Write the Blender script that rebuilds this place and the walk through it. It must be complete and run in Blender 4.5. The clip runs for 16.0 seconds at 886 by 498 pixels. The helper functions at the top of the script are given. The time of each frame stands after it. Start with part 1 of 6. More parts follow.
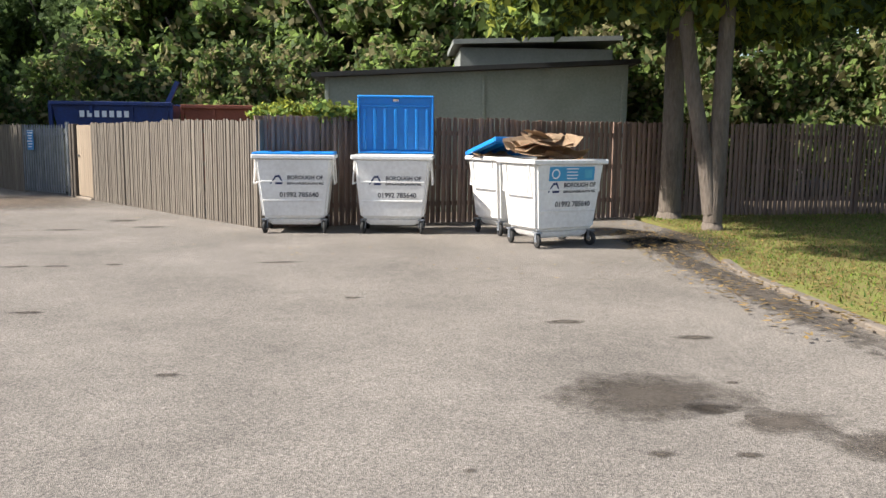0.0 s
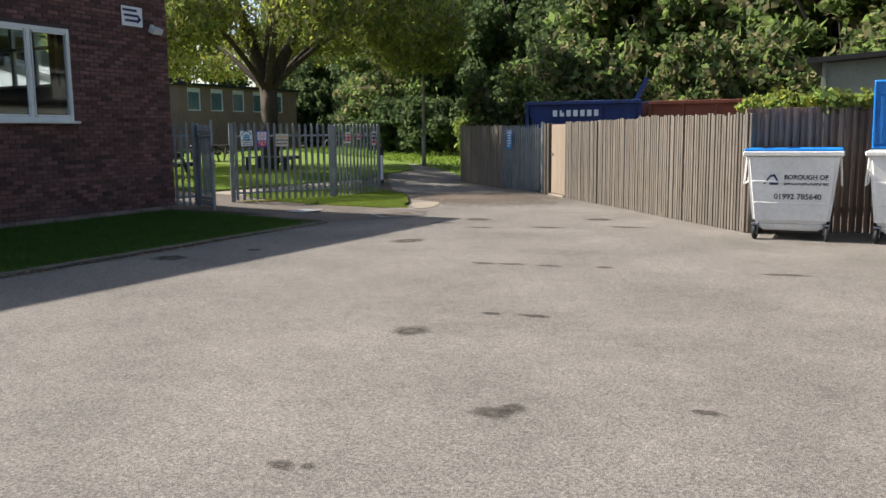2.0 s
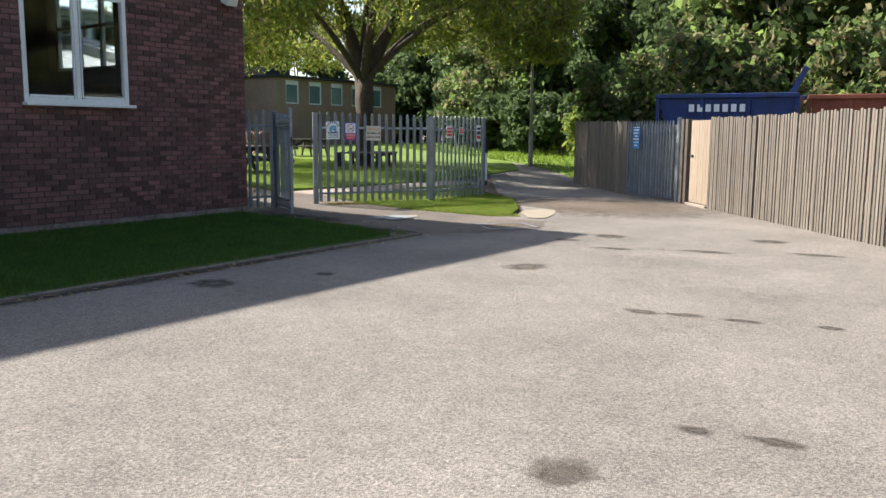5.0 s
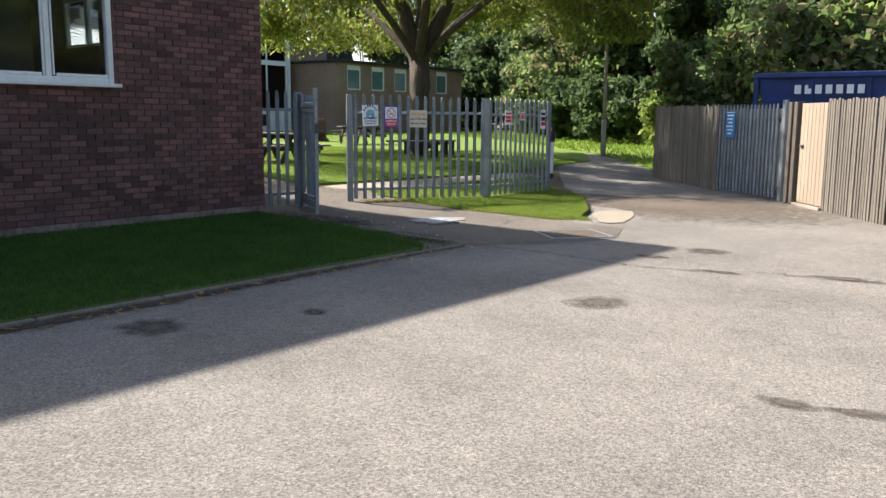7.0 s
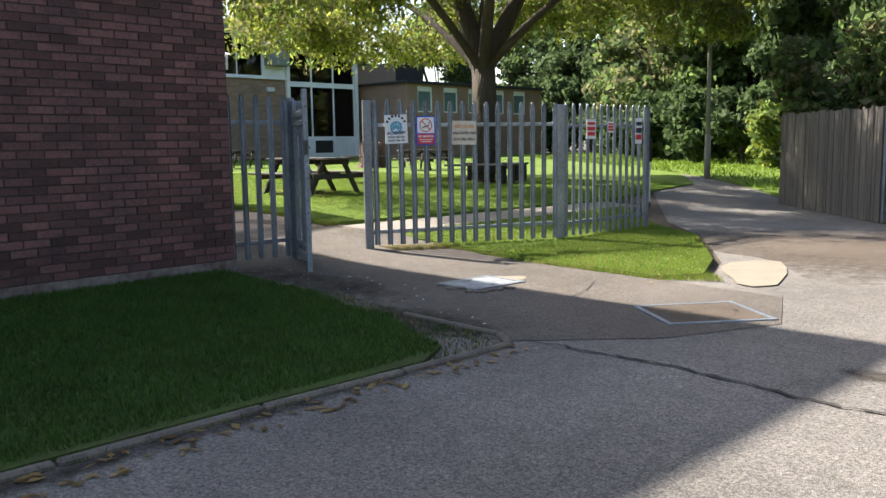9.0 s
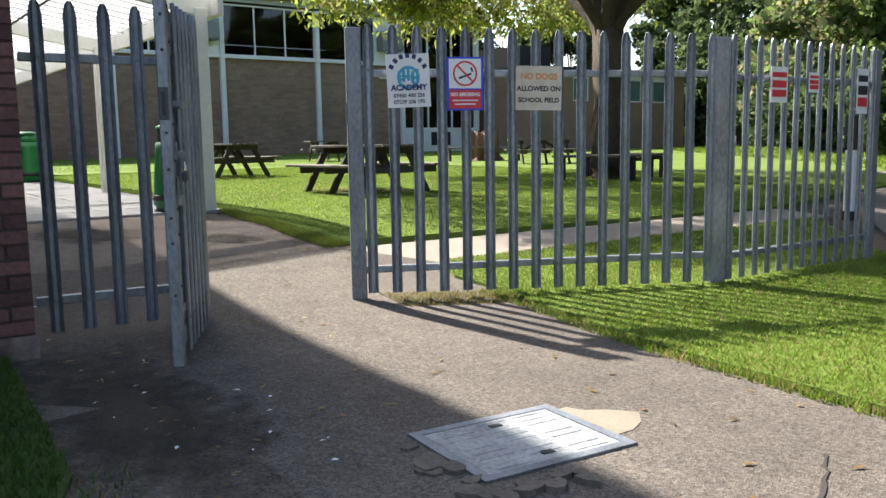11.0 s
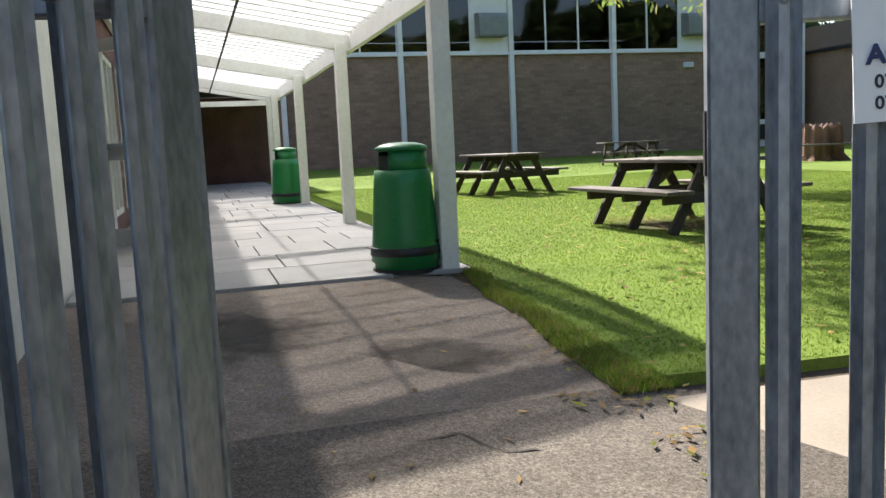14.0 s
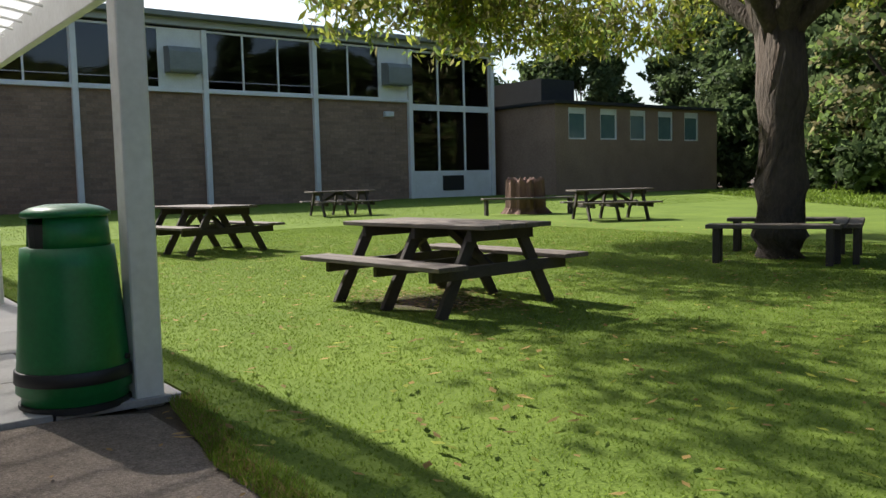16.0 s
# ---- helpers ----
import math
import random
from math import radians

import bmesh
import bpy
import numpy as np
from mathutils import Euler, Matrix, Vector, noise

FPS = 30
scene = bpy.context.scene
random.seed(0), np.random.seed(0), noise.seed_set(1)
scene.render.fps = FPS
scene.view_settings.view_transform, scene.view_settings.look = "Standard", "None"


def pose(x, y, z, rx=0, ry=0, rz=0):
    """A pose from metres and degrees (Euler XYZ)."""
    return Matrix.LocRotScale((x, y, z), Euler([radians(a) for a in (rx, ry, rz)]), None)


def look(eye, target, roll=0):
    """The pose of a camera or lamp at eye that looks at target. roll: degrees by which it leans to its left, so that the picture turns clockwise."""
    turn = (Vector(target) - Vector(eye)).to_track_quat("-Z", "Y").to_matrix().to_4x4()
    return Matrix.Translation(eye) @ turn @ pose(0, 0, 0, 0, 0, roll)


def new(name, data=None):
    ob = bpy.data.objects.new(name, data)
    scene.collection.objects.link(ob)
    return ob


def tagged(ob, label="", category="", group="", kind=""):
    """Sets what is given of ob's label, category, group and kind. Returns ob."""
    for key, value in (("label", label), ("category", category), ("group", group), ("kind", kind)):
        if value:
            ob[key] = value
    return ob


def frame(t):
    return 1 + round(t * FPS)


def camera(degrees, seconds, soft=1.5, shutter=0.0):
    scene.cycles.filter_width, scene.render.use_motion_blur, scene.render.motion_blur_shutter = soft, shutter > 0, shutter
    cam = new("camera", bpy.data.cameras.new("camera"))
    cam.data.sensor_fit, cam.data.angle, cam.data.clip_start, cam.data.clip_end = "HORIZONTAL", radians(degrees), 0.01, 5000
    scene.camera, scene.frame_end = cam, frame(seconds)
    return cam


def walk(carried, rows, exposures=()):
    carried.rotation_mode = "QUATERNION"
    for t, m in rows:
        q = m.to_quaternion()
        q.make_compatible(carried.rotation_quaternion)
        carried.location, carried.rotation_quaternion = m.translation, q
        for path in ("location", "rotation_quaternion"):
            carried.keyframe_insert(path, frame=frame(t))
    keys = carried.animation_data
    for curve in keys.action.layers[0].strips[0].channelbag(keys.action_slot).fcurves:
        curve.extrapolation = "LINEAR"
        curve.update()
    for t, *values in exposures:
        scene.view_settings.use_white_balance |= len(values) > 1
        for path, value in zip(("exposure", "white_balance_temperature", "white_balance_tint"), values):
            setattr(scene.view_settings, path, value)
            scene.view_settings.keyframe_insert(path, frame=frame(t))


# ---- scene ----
cam = camera(55.7, 16.0, soft=1.5)
PATH = [
    (0, (2.097, -0.603, 1.484), (2.177, 1.378, 1.219), 0.6),
    (0.5, (1.938, -0.493, 1.519), (1.740, 1.483, 1.291), -0.7),
    (1, (1.744, -0.294, 1.504), (1.294, 1.641, 1.273), -0.8),
    (1.5, (1.511, -0.149, 1.494), (0.849, 1.719, 1.225), -0.5),
    (2, (1.297, 0.112, 1.473), (0.390, 1.874, 1.201), -0.6),
    (2.5, (0.990, 0.473, 1.436), (-0.135, 2.100, 1.140), -0.4),
    (3, (0.728, 0.799, 1.431), (-0.409, 2.414, 1.114), 0.1),
    (3.5, (0.447, 1.190, 1.441), (-0.688, 2.810, 1.141), 0.1),
    (4, (0.145, 1.584, 1.425), (-0.951, 3.234, 1.149), 0.4),
    (6.5, (-1.257, 4.196, 1.372), (-2.421, 5.796, 1.078), 0.1),
    (7, (-1.592, 4.765, 1.359), (-2.823, 6.312, 1.054), 0.4),
    (7.5, (-1.784, 5.415, 1.352), (-3.065, 6.924, 1.063), 0.0),
    (8, (-2.313, 6.016, 1.337), (-3.611, 7.516, 1.088), -0.3),
    (8.1, (-2.410, 6.149, 1.330), (-3.709, 7.648, 1.081), -0.3),
    (8.2, (-2.537, 6.323, 1.321), (-3.839, 7.819, 1.072), -0.3),
    (8.3, (-2.693, 6.538, 1.309), (-4.000, 8.028, 1.061), -0.4),
    (8.6, (-3.206, 7.242, 1.272), (-4.538, 8.707, 1.024), -0.5),
    (9.0, (-3.890, 8.181, 1.222), (-5.271, 9.597, 0.977), -0.9),
    (9.4, (-4.574, 9.120, 1.172), (-6.012, 10.479, 0.929), -1.2),
    (9.8, (-5.258, 10.059, 1.122), (-6.748, 11.365, 0.882), -1.6),
    (10.2, (-5.942, 10.998, 1.072), (-7.467, 12.268, 0.834), -1.8),
    (10.3, (-6.097, 11.212, 1.061), (-7.628, 12.476, 0.823), -1.9),
    (10.4, (-6.221, 11.381, 1.052), (-7.755, 12.643, 0.814), -1.9),
    (10.5, (-6.313, 11.508, 1.045), (-7.848, 12.768, 0.807), -1.9),
    (11, (-6.795, 11.952, 1.020), (-8.391, 13.131, 0.768), -0.9),
    (11.5, (-7.228, 12.316, 1.040), (-8.878, 13.423, 0.806), -1.7),
    (12, (-7.760, 12.706, 1.076), (-9.464, 13.727, 0.840), -1.8),
    (12.5, (-8.289, 13.077, 1.096), (-10.055, 13.968, 0.804), -2.5),
    (13, (-8.837, 13.337, 1.128), (-10.689, 14.022, 0.811), -2.7),
    (13.5, (-9.447, 13.528, 1.177), (-11.338, 14.114, 0.890), -2.6),
    (14, (-10.091, 13.725, 1.238), (-11.996, 14.287, 0.997), -2.7),
    (14.5, (-10.658, 13.879, 1.276), (-12.541, 14.524, 1.075), -2.4),
    (15, (-11.171, 14.044, 1.316), (-13.017, 14.791, 1.141), -1.8),
    (15.5, (-11.626, 14.159, 1.344), (-13.389, 15.090, 1.178), -1.0),
    (16, (-12.101, 14.285, 1.362), (-13.686, 15.493, 1.200), -1.4),
]
walk(cam, [(t, look(eye, target, roll)) for t, eye, target, roll in PATH], exposures=[(0, 1.13), (1.0, 0.93), (1.5, 0.86), (2.5, 1.08), (3.0, 1.18), (4.0, 1.33), (6.5, 1.48), (8, 1.58), (10.5, 1.63), (12.5, 1.53), (14.5, 1.53), (15.5, 1.12), (16, 0.85)])

# ---- light ----
SUN_AZ, SUN_EL = radians(186.1), radians(41.7)
sun_dir = Vector((math.cos(SUN_AZ) * math.cos(SUN_EL), math.sin(SUN_AZ) * math.cos(SUN_EL), math.sin(SUN_EL)))
world = bpy.data.worlds.new("world")
scene.world = world
world.use_nodes = True
wn = world.node_tree
sky = wn.nodes.new("ShaderNodeTexSky")
sky.sky_type, sky.sun_disc = "NISHITA", False
sky.sun_elevation, sky.sun_rotation = SUN_EL, radians(90) - SUN_AZ
sky.dust_density = 2.0
wn.links.new(sky.outputs[0], wn.nodes["Background"].inputs[0])
wn.nodes["Background"].inputs[1].default_value = 0.107
sun = new("sun", bpy.data.lights.new("sun", "SUN"))
sun.data.energy, sun.data.angle, sun.data.color = 5.0, radians(0.9), (1.0, 0.95, 0.87)
sun.matrix_world = look(sun_dir * 60, (0, 0, 0))


# ---- materials ----
def material(name, base, dark=None, rough=0.8, scale=6.0, fine=60.0, bump=0.2, depth=0.01, metal=0.0, stretch=(1, 1, 1), vary=0.0, mix=0.5, spec=0.5, local=False):
    """Two-scale noise between base and dark, a bump of the fine scale, and a change from piece to piece by vary."""
    m = bpy.data.materials.new(name)
    m.use_nodes = True
    n, li = m.node_tree.nodes, m.node_tree.links
    b = n["Principled BSDF"]
    b.inputs["Roughness"].default_value, b.inputs["Metallic"].default_value = rough, metal
    b.inputs["Specular IOR Level"].default_value = spec
    dark = dark or tuple(c * 0.7 for c in base)
    if local:
        place = n.new("ShaderNodeTexCoord").outputs["Object"]
    else:
        place = n.new("ShaderNodeNewGeometry").outputs["Position"]
    mp = n.new("ShaderNodeMapping")
    mp.inputs["Scale"].default_value = stretch
    li.new(place, mp.inputs[0])
    big, small = n.new("ShaderNodeTexNoise"), n.new("ShaderNodeTexNoise")
    for t, s, d in ((big, scale, 4.0), (small, fine, 3.0)):
        t.inputs["Scale"].default_value, t.inputs["Detail"].default_value = s, d
        li.new(mp.outputs[0], t.inputs["Vector"])
    ramp = n.new("ShaderNodeValToRGB")
    ramp.color_ramp.elements[0].position, ramp.color_ramp.elements[1].position = 0.3, 0.7
    ramp.color_ramp.elements[0].color, ramp.color_ramp.elements[1].color = (*dark, 1), (*base, 1)
    add = n.new("ShaderNodeMix")
    add.inputs[0].default_value = mix
    li.new(big.outputs[0], add.inputs[2])
    li.new(small.outputs[0], add.inputs[3])
    li.new(add.outputs[0], ramp.inputs[0])
    out = ramp.outputs[0]
    if vary:
        info, hsv, mr = n.new("ShaderNodeObjectInfo"), n.new("ShaderNodeHueSaturation"), n.new("ShaderNodeMapRange")
        mr.inputs[3].default_value, mr.inputs[4].default_value = 1 - vary, 1 + vary
        isl = n.new("ShaderNodeNewGeometry")
        su = n.new("ShaderNodeMath")
        su.operation = "ADD"
        fr = n.new("ShaderNodeMath")
        fr.operation = "FRACT"
        li.new(info.outputs["Random"], su.inputs[0])
        li.new(isl.outputs["Random Per Island"], su.inputs[1])
        li.new(su.outputs[0], fr.inputs[0])
        li.new(fr.outputs[0], mr.inputs[0])
        li.new(mr.outputs[0], hsv.inputs["Value"])
        li.new(out, hsv.inputs["Color"])
        out = hsv.outputs[0]
    li.new(out, b.inputs["Base Color"])
    if bump:
        bp = n.new("ShaderNodeBump")
        bp.inputs["Strength"].default_value, bp.inputs["Distance"].default_value = bump, depth
        li.new(small.outputs[0], bp.inputs["Height"])
        li.new(bp.outputs[0], b.inputs["Normal"])
    return m


def asphalt_material(name, base, dark, chip):
    m = material(name, base, dark, 0.92, 0.7, 9.0, 0, mix=0.35, spec=0.25)
    n, li = m.node_tree.nodes, m.node_tree.links
    b = n["Principled BSDF"]
    geo = n.new("ShaderNodeNewGeometry")
    vor = n.new("ShaderNodeTexVoronoi")
    vor.inputs["Scale"].default_value = 150
    li.new(geo.outputs["Position"], vor.inputs["Vector"])
    mixc = n.new("ShaderNodeMix")
    mixc.data_type, mixc.blend_type = "RGBA", "MULTIPLY"
    mixc.inputs[0].default_value = chip
    old = b.inputs["Base Color"].links[0].from_socket
    rp = n.new("ShaderNodeValToRGB")
    rp.color_ramp.elements[0].color, rp.color_ramp.elements[1].color = (0.25, 0.24, 0.23, 1), (1.6, 1.55, 1.5, 1)
    li.new(vor.outputs["Color"], rp.inputs[0])
    li.new(old, mixc.inputs[6])
    li.new(rp.outputs[0], mixc.inputs[7])
    coarse, fleck, worn = n.new("ShaderNodeTexNoise"), n.new("ShaderNodeValToRGB"), n.new("ShaderNodeMix")
    coarse.inputs["Scale"].default_value, coarse.inputs["Detail"].default_value = 42, 5
    coarse.inputs["Roughness"].default_value = 0.75
    li.new(geo.outputs["Position"], coarse.inputs["Vector"])
    fleck.color_ramp.elements[0].position, fleck.color_ramp.elements[1].position = 0.33, 0.66
    fleck.color_ramp.elements[0].color, fleck.color_ramp.elements[1].color = (0.56, 0.55, 0.54, 1), (1.36, 1.35, 1.33, 1)
    li.new(coarse.outputs[0], fleck.inputs[0])
    worn.data_type, worn.blend_type = "RGBA", "MULTIPLY"
    worn.inputs[0].default_value = chip
    li.new(mixc.outputs[2], worn.inputs[6])
    li.new(fleck.outputs[0], worn.inputs[7])
    li.new(worn.outputs[2], b.inputs["Base Color"])
    bp = n.new("ShaderNodeBump")
    bp.inputs["Strength"].default_value, bp.inputs["Distance"].default_value = 0.6, 0.008
    li.new(vor.outputs["Distance"], bp.inputs["Height"])
    li.new(bp.outputs[0], b.inputs["Normal"])
    return m


def stain_material(name, base, dark):
    """Asphalt darkened for damp, dirt and painted dapple, fading out towards the edge of its patch."""
    m = asphalt_material(name, base, dark, 0.7)
    n, li = m.node_tree.nodes, m.node_tree.links
    tc, vm, ns, ad, mr, ms, tr = (n.new("ShaderNode" + k) for k in ("TexCoord", "VectorMath", "TexNoise", "Math", "MapRange", "MixShader", "BsdfTransparent"))
    vm.operation = "DISTANCE"
    vm.inputs[1].default_value = (0.5, 0.5, 0.5)
    mp = n.new("ShaderNodeMapping")
    mp.inputs["Scale"].default_value = (1, 1, 0)
    mp.inputs["Location"].default_value = (0, 0, 0.5)
    li.new(tc.outputs["Generated"], mp.inputs[0])
    li.new(mp.outputs[0], vm.inputs[0])
    ns.inputs["Scale"].default_value, ns.inputs["Detail"].default_value = 9, 5
    li.new(n.new("ShaderNodeNewGeometry").outputs["Position"], ns.inputs["Vector"])
    ad.operation = "MULTIPLY_ADD"
    ad.inputs[1].default_value = 0.34
    li.new(ns.outputs[0], ad.inputs[0])
    li.new(vm.outputs["Value"], ad.inputs[2])
    mr.inputs[1].default_value, mr.inputs[2].default_value, mr.inputs[3].default_value, mr.inputs[4].default_value = 0.24, 0.56, 0.95, 0.0
    li.new(ad.outputs[0], mr.inputs[0])
    li.new(mr.outputs[0], ms.inputs[0])
    li.new(tr.outputs[0], ms.inputs[1])
    li.new(n["Principled BSDF"].outputs[0], ms.inputs[2])
    li.new(ms.outputs[0], n["Material Output"].inputs[0])
    return m


def leaf_material(name, base, dark, vary=0.45, share=0.5):
    m = material(name, base, dark, 0.7, 0.35, 2.5, 0, vary=vary, spec=0.15)
    n, li = m.node_tree.nodes, m.node_tree.links
    b, out = n["Principled BSDF"], n["Material Output"]
    tr, ms = n.new("ShaderNodeBsdfTranslucent"), n.new("ShaderNodeMixShader")
    li.new(b.inputs["Base Color"].links[0].from_socket, tr.inputs[0])
    ms.inputs[0].default_value = share
    li.new(b.outputs[0], ms.inputs[1])
    li.new(tr.outputs[0], ms.inputs[2])
    li.new(ms.outputs[0], out.inputs[0])
    return m


